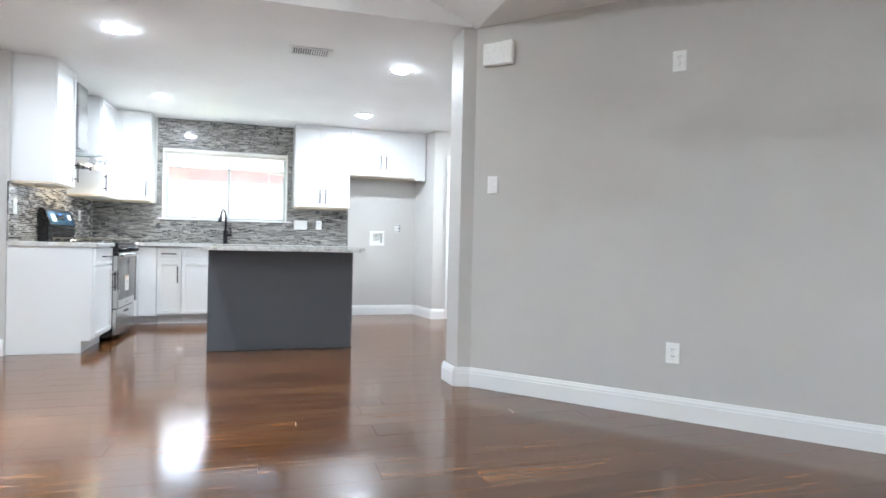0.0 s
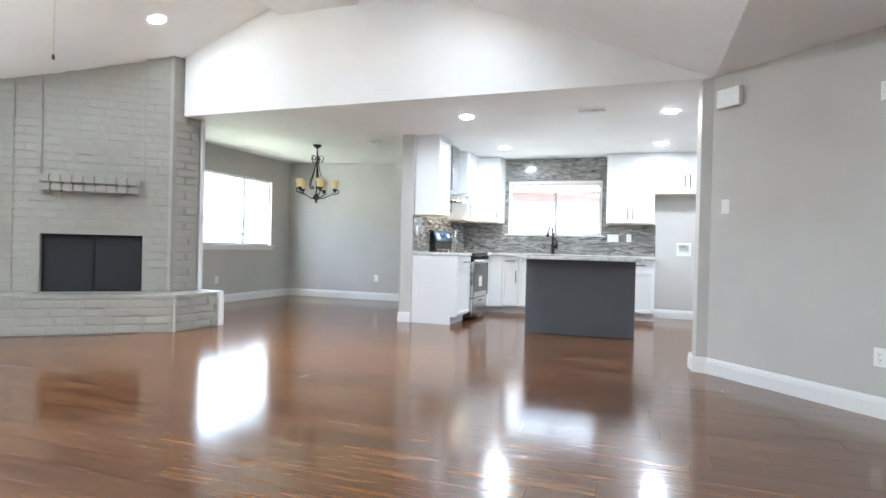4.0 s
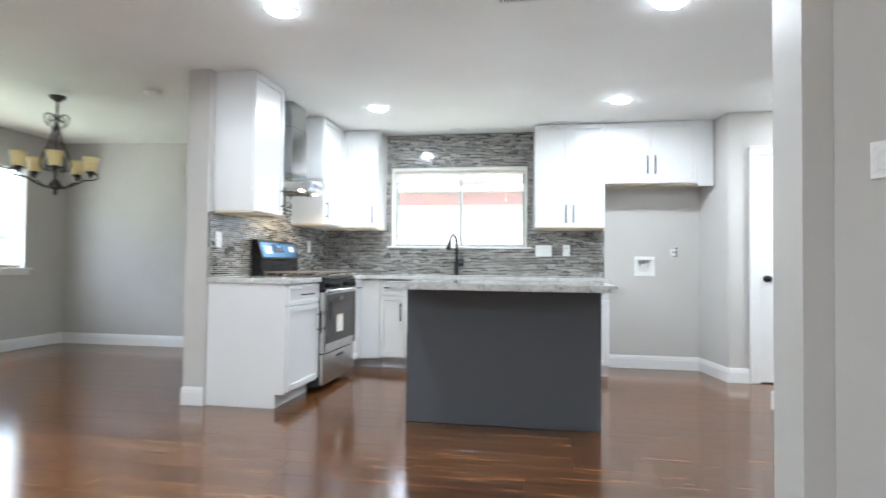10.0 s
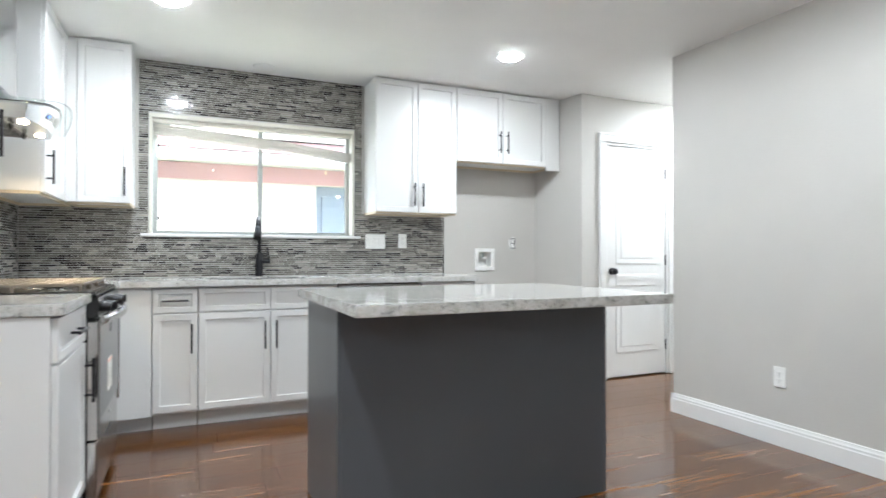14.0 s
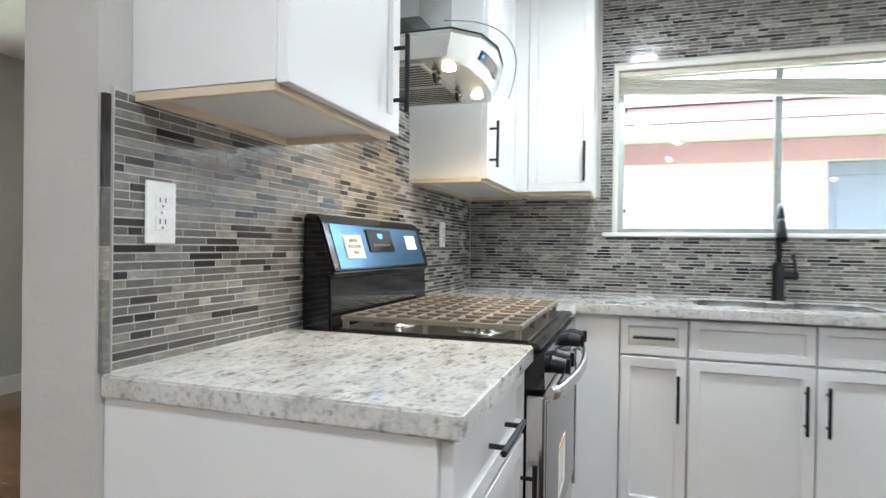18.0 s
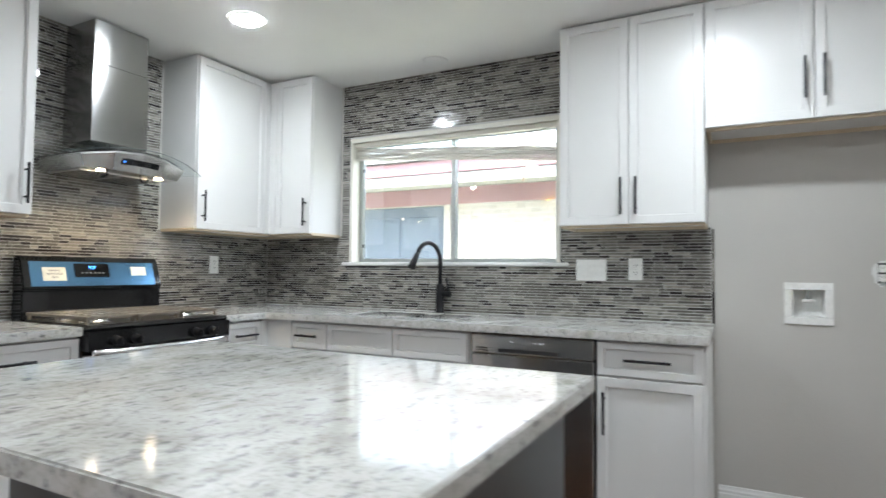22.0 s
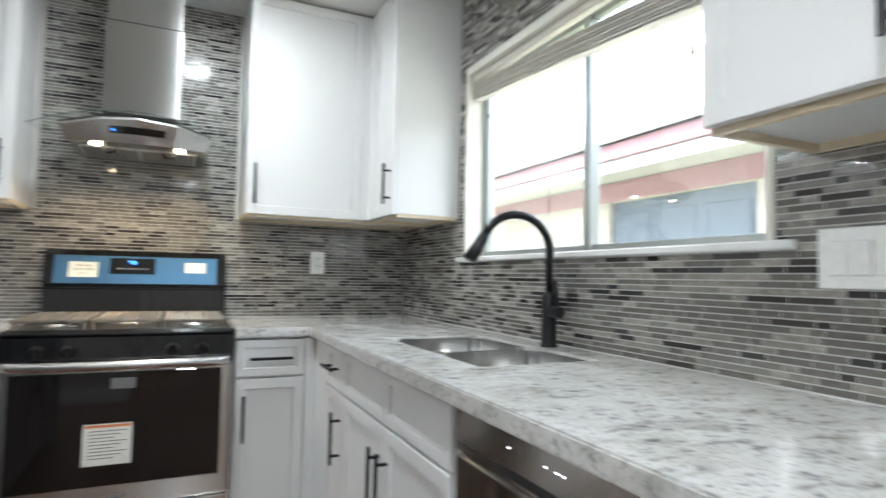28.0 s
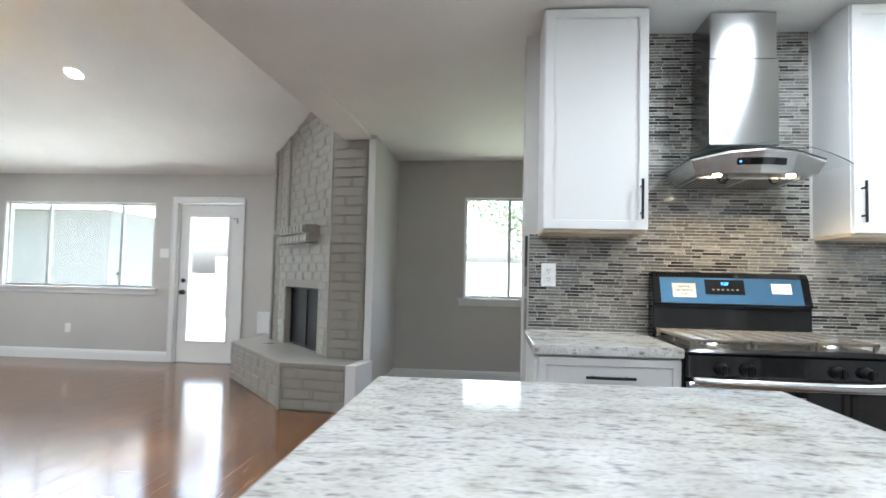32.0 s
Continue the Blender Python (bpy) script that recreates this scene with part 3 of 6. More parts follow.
def wall_unit(name, m, w, z0, fronts, label, depth=0.30, open_left=True, open_right=True):
    """A hung cabinet up to the ceiling, with a maple rim below."""
    c = thing(name, m, label, "cabinet", "wall cabinets")
    bpart("carcass", c, CAB, (0, -depth, z0 + 0.016), (w, -0.002, H - 0.003), 0.001)
    bm = bmesh.new()
    box(bm, (0.002, -depth + 0.002, z0), (0.016, -0.004, z0 + 0.0155))
    box(bm, (w - 0.016, -depth + 0.002, z0), (w - 0.002, -0.004, z0 + 0.0155))
    box(bm, (0.017, -0.022, z0), (w - 0.017, -0.004, z0 + 0.0155))
    box(bm, (0.017, -depth + 0.002, z0), (w - 0.017, -depth + 0.018, z0 + 0.0155))
    part("bottom_rim", bm, CABWOOD, c, "bare maple rim")
    for x0, a0, x1, a1, pull in fronts:
        f = part("door", shaker(x0, a0, x1, a1, -depth - 0.001), CAB, c)
        y = -depth - 0.021
        if pull == "l":
            bar_handle(f, x0 + 0.032, a0 + 0.135, y)
        elif pull == "r":
            bar_handle(f, x1 - 0.032, a0 + 0.135, y)
        elif pull == "lm":
            bar_handle(f, x0 + 0.032, (a0 + a1) / 2 - 0.12, y)
        elif pull == "rm":
            bar_handle(f, x1 - 0.032, (a0 + a1) / 2 - 0.12, y)
    return c


def on_north(x):
    return pose(x, NORTH, 0)


def on_west(y):
    return pose(WEST_K, y, 0, 0, 0, 90)


G = 0.003
DR, DO = (0.722, 0.866), (0.118, 0.712)
# north run, from the corner eastwards
c = base_unit("corner_cabinet", on_north(-1.885), 0.80, [], "blind corner base cabinet in white lacquer")
bpart("corner_filler", c, CAB, (0.618, -0.621, 0.10), (0.802, -0.601, 0.874), 0.001)
bpart("corner_filler", c, CAB, (0.597, -0.666, 0.10), (0.617, -0.601, 0.874), 0.001)
bpart("toe_filler", c, CAB, (0.505, -0.625, 0.001), (0.520, -0.526, 0.099), 0.0)
base_unit("base_cabinet", on_north(-1.08), 0.252, [("drawer_front", G, DR[0], 0.252 - G, DR[1], "h"), ("door", G, DO[0], 0.252 - G, DO[1], "r")], "narrow white shaker base cabinet with one drawer and black pulls")
base_unit("sink_cabinet", on_north(-0.825), 0.87, [("drawer_front", G, DR[0], 0.43 - G, DR[1], ""), ("drawer_front", 0.43 + G, DR[0], 0.86 - G, DR[1], ""), ("door", G, DO[0], 0.43 - G, DO[1], "r"), ("door", 0.43 + G, DO[0], 0.86 - G, DO[1], "l")], "white shaker sink cabinet with two doors and false drawer fronts", top=0.68)
base_unit("base_cabinet", on_north(0.66), 0.43, [("drawer_front", G, DR[0], 0.43 - G, DR[1], "h"), ("door", G, DO[0], 0.43 - G, DO[1], "l")], "white shaker end base cabinet beside the dishwasher", ends=(0.43, 0.442))
# west run, from the free end northwards
base_unit("base_cabinet", on_west(5.13), 0.555, [("drawer_front", G, DR[0], 0.555 - G, DR[1], "h"), ("door", G, DO[0], 0.555 - G, DO[1], "r")], "white shaker base cabinet with a drawer beside the range", ends=(-0.012, 0.0))
base_unit("base_cabinet", on_west(6.455), 0.315, [("drawer_front", G, DR[0], 0.27, DR[1], "h"), ("door", G, DO[0], 0.27, DO[1], "l")], "narrow white shaker base cabinet between range and corner")
# hung cabinets
Z0 = 1.39
wall_unit("wall_cabinet", on_west(5.167), 0.468, Z0, [(G, Z0 + 0.012, 0.468 - G, H - 0.015, "r")], "tall white shaker wall cabinet with one door beside the hood")
c = wall_unit("wall_cabinet", on_west(6.50), 0.885, Z0, [(G, Z0 + 0.012, 0.53, H - 0.015, "l")], "tall white shaker corner wall cabinet beside the hood")
bpart("corner_filler", c, CAB, (0.533, -0.321, Z0 + 0.012), (0.594, -0.301, H - 0.015), 0.001)
c = wall_unit("wall_cabinet", on_north(-1.568), 0.35, Z0, [(0.055, Z0 + 0.012, 0.35 - G, H - 0.015, "r")], "narrow white shaker wall cabinet beside the window")
bpart("corner_filler", c, CAB, (-0.021, -0.321, Z0 + 0.012), (0.052, -0.301, H - 0.015), 0.001)
wall_unit("wall_cabinet", on_north(0.408), 0.677, Z0, [(G, Z0 + 0.012, 0.342 - G, H - 0.015, "r"), (0.342 + G, Z0 + 0.012, 0.677 - G, H - 0.015, "l")], "tall white shaker wall cabinet with two doors")
c = wall_unit("fridge_cabinet", on_north(1.088), 0.93, 1.82, [(G, 1.832, 0.424 - G, H - 0.015, "rm"), (0.424 + G, 1.832, 0.85 - G, H - 0.015, "lm")], "short white shaker wall cabinet over the refrigerator bay")
bpart("filler", c, CAB, (0.849, -0.3195, 1.80), (0.990, -0.301, H - 0.004), 0.001)


# ---- worktops ----
def slab_top(name, boxes, label):
    bm = bmesh.new()
    for a, b in boxes:
        box(bm, a, b)
    bmesh.ops.remove_doubles(bm, verts=bm.verts, dist=1e-5)
    gone = {}
    for f in bm.faces:
        gone.setdefault(tuple(round(k, 4) for k in f.calc_center_median()), []).append(f)
    bmesh.ops.delete(bm, geom=[f for g in gone.values() if len(g) > 1 for f in g], context="FACES_ONLY")
    e = [k for k in bm.edges if len(k.link_faces) == 2 and k.calc_face_angle() > 0.5]
    bmesh.ops.bevel(bm, geom=e, offset=0.004, segments=2, affect="EDGES", clamp_overlap=True)
    return solid(name, bm, GRANITE, label, "countertop", kind="")


TZ, TT = 0.876, 0.915
SX0, SX1, SY0, SY1 = -0.79, -0.10, 6.915, 7.275
FX, FY = -1.25, 6.74
slab_top("countertop", [((-1.888, 5.108, TZ), (FX, 5.688, TT))], "white granite countertop with grey flecks beside the range")
ys, xs = [6.452, FY, SY0, SY1, NORTH - 0.002], [-1.888, FX, SX0, SX1, 1.112]
cells = []
for i in range(4):
    for j in range(4):
        if (i == 0 and j > 0) or (i == 2 and j == 2):
            continue
        cells.append(((xs[j], ys[i], TZ), (xs[j + 1], ys[i + 1], TT)))
slab_top("countertop", cells, "L-shaped white granite countertop with grey flecks and a sink cut-out")
slab_top("island_countertop", [((-0.415, 4.655, TZ), (0.905, 5.645, TT))], "thick white granite island top with dark grey flecks")

# ---- island ----
isl = thing("kitchen_island", pose(0.832, 5.005, 0, 0, 0, 180), "charcoal grey kitchen island with a plain back panel under white granite", "kitchen island")
W = 1.20
bpart("back_panel", isl, CHARCOAL, (0, -0.0, 0.002), (W, -0.018, 0.874), 0.0015)
bpart("body", isl, CHARCOAL, (0.001, -0.545, 0.10), (W - 0.001, -0.019, 0.873), 0.001)
bpart("end_panel", isl, CHARCOAL, (-0.018, -0.56, 0.002), (0.0, 0.0, 0.874), 0.0015)
bpart("end_panel", isl, CHARCOAL, (W, -0.56, 0.002), (W + 0.018, 0.0, 0.874), 0.0015)
bpart("toe_kick", isl, CHARCOAL, (0.002, -0.48, 0.002), (W - 0.002, -0.46, 0.099), 0.0)
for k in range(3):
    a, b = k * W / 3 + G, (k + 1) * W / 3 - G
    f = part("drawer_front", shaker(a, 0.722, b, 0.866, -0.546), CHARCOAL, isl)
    bar_handle(f, (a + b) / 2, 0.794, -0.566, 0.19, False)
    f = part("door", shaker(a, 0.118, b, 0.712, -0.546), CHARCOAL, isl)
    bar_handle(f, b - 0.032 if k < 2 else a + 0.032, 0.56, -0.566)

# ---- sink and tap ----
sink = thing("kitchen_sink", pose(0, 0, 0), "double-bowl brushed stainless undermount sink", "sink")


def bowl(x0, x1):
    bm = bmesh.new()
    box(bm, (x0, SY0 + 0.0015, 0.70), (x1, SY1 - 0.0015, TT - 0.007), 0.0)
    top = max(bm.faces, key=lambda f: f.calc_center_median().z)
    e = [k for k in bm.edges if abs(k.verts[0].co.z - k.verts[1].co.z) > 0.1] + [k for k in bm.edges if all(v.co.z < 0.71 for v in k.verts)]
    bmesh.ops.delete(bm, geom=[top], context="FACES_ONLY")
    bmesh.ops.bevel(bm, geom=e, offset=0.045, segments=5, affect="EDGES")
    for f in bm.faces:
        f.smooth = True
        f.normal_flip()
    return bm


mid = (SX0 + SX1) / 2 + 0.03
part("bowl", bowl(SX0 + 0.0015, mid - 0.012), STEELH, sink)
part("bowl", bowl(mid + 0.012, SX1 - 0.0015), STEELH, sink)
bpart("divider", sink, STEELH, (mid - 0.0118, SY0 + 0.002, 0.80), (mid + 0.0118, SY1 - 0.002, TT - 0.012), 0.004)
for x in ((SX0 + mid) / 2, (SX1 + mid) / 2):
    part("drain", lathe(bmesh.new(), [(0.0, 0.0), (0.02, 0.0), (0.034, 0.004), (0.042, 0.006), (0.044, 0.002)], 20, (x, 7.10, 0.701)), STEELH, sink)

tap = thing("kitchen_faucet", pose(-0.405, 7.328, TT, 0, 0, -10), "matte black pull-down gooseneck kitchen faucet", "faucet")
part("base", lathe(bmesh.new(), [(0.0, 0.0), (0.029, 0.0), (0.029, 0.006), (0.026, 0.012), (0.0255, 0.09), (0.0245, 0.16), (0.017, 0.175), (0.0, 0.176)], 20), BLACKM, tap)
arc = [(0, 0, 0.16), (0, 0, 0.305)] + [(0, -0.115 + 0.115 * math.cos(a), 0.305 + 0.115 * math.sin(a)) for a in [math.pi * k / 14 for k in range(1, 13)]]
end = Vector(arc[-1])
direction = (Vector(arc[-1]) - Vector(arc[-2])).normalized()
part("spout", tube(bmesh.new(), arc, 0.0135, 12), BLACKM, tap)
part("spray_head", tube(bmesh.new(), [end, end + direction * 0.02, end + direction * 0.06, end + direction * 0.10], 0.0145, 12, 0.0225), BLACKM, tap)
bm = rod(bmesh.new(), (0.02, 0, 0.113), (0.078, 0, 0.113), 0.018, n=16)
part("valve", bm, BLACKM, tap)
part("lever", tube(bmesh.new(), [(0.066, 0, 0.12), (0.064, -0.004, 0.16), (0.055, -0.008, 0.21)], 0.006, 8, 0.0085), BLACKM, tap)

# ---- dishwasher ----
dwm = thing("dishwasher", on_north(0.05), "stainless steel dishwasher with a grey control strip", "dishwasher")
w = 0.604
bpart("body", dwm, SLOT, (0.004, -0.57, 0.10), (w - 0.004, -0.002, 0.872), 0.0)
bpart("toe_panel", dwm, BLACKM, (0.004, -0.53, 0.002), (w - 0.004, -0.52, 0.099), 0.0)
bpart("door_panel", dwm, STEELW, (0.006, -0.62, 0.115), (w - 0.006, -0.571, 0.772), 0.006)
strip = bpart("control_panel", dwm, STEELD, (0.006, -0.622, 0.776), (w - 0.006, -0.571, 0.868), 0.005)
bpart("pocket_handle", strip, SLOT, (0.15, -0.6235, 0.785), (0.44, -0.60, 0.803), 0.002)
for k in range(2):
    bpart("vent_slot", strip, SLOT, (0.035, -0.6232, 0.788 + k * 0.011), (0.095, -0.61, 0.793 + k * 0.011), 0.0005)
for x in (0.215, 0.325, 0.355, 0.372):
    bpart("indicator", strip, WHITEGLOW, (x, -0.6228, 0.8355), (x + 0.0032, -0.62, 0.8380), 0.0)

# ---- gas range ----
rng = thing("gas_range", on_west(5.692), "black and stainless gas range with blue protective film on its backguard", "stove")
w = 0.758
bpart("side_body", rng, BLACKG, (0.001, -0.62, 0.03), (w - 0.001, -0.012, 0.89), 0.003)
bpart("cooktop", rng, BLACKG, (0.001, -0.655, 0.892), (w - 0.001, -0.10, 0.917), 0.010)
bpart("burner_deck", rng, DECK, (0.028, -0.622, 0.9172), (w - 0.028, -0.118, 0.9195), 0.001, "warm grey enamel burner deck")
bg = part("backguard", bmesh.new(), BLACKG, rng)
bm = bmesh.new()
prof = [(-0.012, 0.90), (-0.10, 0.90), (-0.095, 1.055), (-0.112, 1.065), (-0.105, 1.08), (-0.066, 1.20), (-0.05, 1.222), (-0.012, 1.222)]
a = [bm.verts.new((0.022, y, z)) for y, z in prof]
b = [bm.verts.new((w - 0.004, y, z)) for y, z in prof]
bm.faces.new(a)
bm.faces.new(b[::-1])
for i in range(len(prof)):
    j = (i + 1) % len(prof)
    bm.faces.new((a[j], a[i], b[i], b[j]))
bmesh.ops.recalc_face_normals(bm, faces=bm.faces)
bmesh.ops.bevel(bm, geom=[e for e in bm.edges if e.calc_face_angle() > 0.4], offset=0.006, segments=2, affect="EDGES", clamp_overlap=True)
bm.to_mesh(bg.data)
bm.free()


def on_guard(x, s, out=0.0):
    """A point of the backguard's sloping front: across, up its slope, and out of it."""
    lo, hi = Vector((0, -0.105, 1.08)), Vector((0, -0.066, 1.20))
    up = (hi - lo).normalized()
    n = Vector((0, -up.z, up.y))
    p = lo + up * s + n * out
    return Vector((x, p.y, p.z))


def guard_plate(name, x0, x1, s0, s1, out, material, parent, label=""):
    bm = bmesh.new()
    v = [bm.verts.new(on_guard(x, s, o)) for o in (-0.002, out) for x, s in ((x0, s0), (x1, s0), (x1, s1), (x0, s1))]
    for q in ((4, 5, 6, 7), (0, 1, 5, 4), (1, 2, 6, 5), (2, 3, 7, 6), (3, 0, 4, 7)):
        bm.faces.new([v[i] for i in q])
    bmesh.ops.recalc_face_normals(bm, faces=bm.faces)
    return part(name, bm, material, parent, label)


guard_plate("protective_film", 0.06, w - 0.045, -0.006, 0.122, 0.002, FILM, bg, "blue protective film")
disp = guard_plate("control_display", 0.27, 0.45, 0.040, 0.112, 0.006, BLACKG, bg, "black glass clock display")
LB = guard_plate("warning_label", 0.115, 0.225, 0.022, 0.092, 0.004, PAPER, bg, "white paper warning label")
guard_plate("warning_label", 0.575, 0.665, 0.048, 0.098, 0.004, PAPER, bg, "white paper warning label")
for k in range(6):
    x = 0.30 + 0.022 * k
    guard_plate("key", x, x + 0.012, 0.058, 0.066, 0.0068, INK, disp)


def flat_text(words, size, material, m, parent, label="", name="lettering"):
    cu = bpy.data.curves.new(name, "FONT")
    cu.body, cu.size, cu.align_x, cu.align_y, cu.extrude = words, size, "CENTER", "CENTER", 0.0004
    ob = bpy.data.objects.new("tmp", cu)
    scene.collection.objects.link(ob)
    me = bpy.data.meshes.new_from_object(ob.evaluated_get(bpy.context.evaluated_depsgraph_get()))
    bpy.data.objects.remove(ob)
    bpy.data.curves.remove(cu)
    me.name = name
    me.materials.clear()
    me.materials.append(material)
    t = new(name, me)
    t.parent = parent
    t.matrix_local = m
    if label:
        tagged(t, label)
    return t


tilt = 90 - math.degrees(math.atan2(0.039, 0.12))
for k, word in enumerate(("REMOVE", "PROTECTIVE", "FILM")):
    p = on_guard(0.17, 0.074 - 0.018 * k, 0.0046)
    flat_text(word, 0.014, INK, pose(*p, tilt, 0, 0), LB)
p = on_guard(0.36, 0.090, 0.0066)
flat_text("7:37", 0.020, BLUEGLOW, pose(*p, tilt, 0, 0), disp, "lit blue clock digits")

# grates, burners, knobs, oven door
for k in range(3):
    x0 = 0.03 + k * 0.235
    bm = bmesh.new()
    z = 0.948
    z = 0.954
    for x in (x0 + 0.006, x0 + 0.078, x0 + 0.152, x0 + 0.224):
        box(bm, (x - 0.0055, -0.605, z - 0.014), (x + 0.0055, -0.125, z), 0.002)
    for y in (-0.60, -0.54, -0.48, -0.42, -0.365, -0.31, -0.25, -0.19, -0.13):
        box(bm, (x0, y - 0.005, z - 0.013), (x0 + 0.230, y + 0.005, z - 0.001), 0.002)
    for x in (x0 + 0.01, x0 + 0.218):
        for y in (-0.595, -0.36, -0.135):
            box(bm, (x - 0.007, y - 0.007, 0.917), (x + 0.007, y + 0.007, z - 0.006), 0.001)
    part("grate", bm, GRATE, rng, "cast iron burner grate")
for x, y, r in ((0.145, -0.48, 0.045), (0.145, -0.23, 0.036), (0.38, -0.36, 0.05), (0.615, -0.48, 0.045), (0.615, -0.23, 0.036)):
    bn = part("burner", lathe(bmesh.new(), [(0.0, 0.0), (r + 0.03, 0.0), (r + 0.02, 0.004), (r, 0.006), (r, 0.014), (0.0, 0.015)], 20, (x, y, 0.917)), STEELH, rng)
    part("cap", lathe(bmesh.new(), [(r - 0.006, 0.0155), (r - 0.004, 0.022), (r - 0.012, 0.026), (0.0, 0.027)], 20, (x, y, 0.917)), BLACKM, bn)
bm = bmesh.new()
prof = [(-0.60, 0.895), (-0.664, 0.895), (-0.666, 0.812), (-0.60, 0.812)]
a = [bm.verts.new((0.003, y, z)) for y, z in prof]
b = [bm.verts.new((w - 0.003, y, z)) for y, z in prof]
bm.faces.new(a)
bm.faces.new(b[::-1])
for i in range(4):
    bm.faces.new((a[(i + 1) % 4], a[i], b[i], b[(i + 1) % 4]))
bmesh.ops.recalc_face_normals(bm, faces=bm.faces)
front = part("control_panel", bm, BLACKG, rng)
for x in (0.122, 0.215, 0.54, 0.64):
    kb = part("knob", rod(bmesh.new(), (x, -0.664, 0.85), (x, -0.70, 0.845), 0.022, 0.019, 18), BLACKM, rng)
    bpart("grip", kb, BLACKM, (x - 0.005, -0.712, 0.828), (x + 0.005, -0.699, 0.866), 0.002)
door = bpart("oven_door", rng, STEELD, (0.004, -0.665, 0.30), (w - 0.004, -0.621, 0.795), 0.004)
bpart("oven_window", door, OVENGLASS, (0.045, -0.669, 0.375), (w - 0.045, -0.664, 0.772), 0.002)
for x in (0.012, w - 0.012):
    bpart("side_trim", door, STEELV, (x - 0.009, -0.672, 0.31), (x + 0.012 if x < 0.1 else x + 0.009, -0.664, 0.79), 0.002)
hb = bmesh.new()
pts = [(0.02 + (w - 0.04) * k / 20, -0.676 - 0.045 * math.sin(math.pi * k / 20) ** 0.6, 0.800) for k in range(21)]
rings = [[hb.verts.new((x, y + 0.010 * math.cos(a), z + 0.017 * math.sin(a))) for a in [2 * math.pi * q / 12 for q in range(12)]] for x, y, z in pts]
for p, q in zip(rings, rings[1:]):
    for i in range(12):
        hb.faces.new((p[i], p[(i + 1) % 12], q[(i + 1) % 12], q[i])).smooth = True
hb.faces.new(rings[0])
hb.faces.new(rings[-1][::-1])
bmesh.ops.recalc_face_normals(hb, faces=hb.faces)
part("oven_handle", hb, STEELH, door, "bowed stainless handle")
drw = bpart("drawer", rng, STEELD, (0.004, -0.66, 0.05), (w - 0.004, -0.621, 0.292), 0.004)
bpart("pull_slot", drw, SLOT, (0.285, -0.6615, 0.235), (0.472, -0.640, 0.262), 0.004, "dark recessed hand pull")
bpart("badge", door, INK, (0.350, -0.6662, 0.330), (0.402, -0.6648, 0.341), 0.0005, "small dark maker's badge")
lab = bpart("energy_label", rng, PAPER, (0.268, -0.6702, 0.448), (0.420, -0.6690, 0.592), 0.0, "white instruction label stuck on the oven glass")
bpart("orange_band", lab, ORANGE, (0.272, -0.6706, 0.579), (0.416, -0.6702, 0.588), 0.0)
for k in range(9):
    bpart("print_line", lab, INK, (0.285, -0.6706, 0.565 - k * 0.0118), (0.405 - 0.02 * (k % 3), -0.6702, 0.568 - k * 0.0118), 0.0)
# dark grey stands in for a tag dimmed behind the oven glass
bpart("small_tag", rng, INK, (0.345, -0.6702, 0.712), (0.425, -0.6690, 0.750), 0.0)

# ---- extractor hood ----
hood = thing("range_hood", on_west(6.071), "stainless chimney hood with a curved glass canopy and two lit lamps", "range hood")
bpart("chimney", hood, STEELV, (-0.152, -0.26, 1.80), (0.152, -0.012, 2.20), 0.003)
bpart("chimney_top", hood, STEELV, (-0.147, -0.254, 2.201), (0.147, -0.012, H - 0.01), 0.003)


def hood_top(x):
    return 1.746 - 0.068 * (x / 0.378) ** 2


low = [(-0.25, -0.012), (-0.253, -0.375), (-0.13, -0.405), (0, -0.415), (0.13, -0.405), (0.253, -0.375), (0.25, -0.012)]
high = [(-0.275, -0.012), (-0.278, -0.395), (-0.14, -0.44), (0, -0.455), (0.14, -0.44), (0.278, -0.395), (0.275, -0.012)]


def fascia(x, f, out=0.0):
    """A point of the hood's sloping front: across, the share of its height, and out of it."""
    y = -0.415 + 0.62 * x * x - f * 0.04
    z = 1.645 + f * (hood_top(x) - 1.645)
    return Vector((x, y - out * 0.92, z - out * 0.38))


bm = bmesh.new()
rings = [[bm.verts.new((x, y, 1.645)) for x, y in low], [bm.verts.new((x, y, hood_top(x) - 0.012)) for x, y in high], [bm.verts.new((x, y, hood_top(x))) for x, y in high]]
for r0, r1 in zip(rings, rings[1:]):
    for i in range(6):
        bm.faces.new((r0[i], r0[i + 1], r1[i + 1], r1[i]))
    bm.faces.new((r0[6], r0[0], r1[0], r1[6]))
bm.faces.new(rings[-1])
bm.faces.new(rings[0][::-1])
bmesh.ops.recalc_face_normals(bm, faces=bm.faces)
part("body", bm, STEELH, hood)
part("gasket", tube(bmesh.new(), [(x, y - 0.001, hood_top(x)) for x, y in high], 0.0028, 6), BLACKM, hood)
for k in range(2):
    x0 = -0.222 + k * 0.223
    fl = bpart("filter", hood, FILTERM, (x0, -0.295, 1.6395), (x0 + 0.219, -0.03, 1.6445), 0.001, "slatted grease filter")
    for j in range(9):
        bpart("slot", fl, SLOT, (x0 + 0.013 + j * 0.0225, -0.285, 1.6385), (x0 + 0.022 + j * 0.0225, -0.04, 1.6392), 0.0)
    part("latch", tube(bmesh.new(), [(x0 + 0.085, -0.30, 1.639), (x0 + 0.10, -0.30, 1.622), (x0 + 0.12, -0.295, 1.622), (x0 + 0.135, -0.30, 1.639)], 0.006, 8), BLACKM, fl)
for x in (-0.155, 0.155):
    part("lamp", rod(bmesh.new(), (x, -0.352, 1.6395), (x, -0.352, 1.6445), 0.018, n=24), HOODGLOW, hood, "lit warm lamp")
bm = bmesh.new()
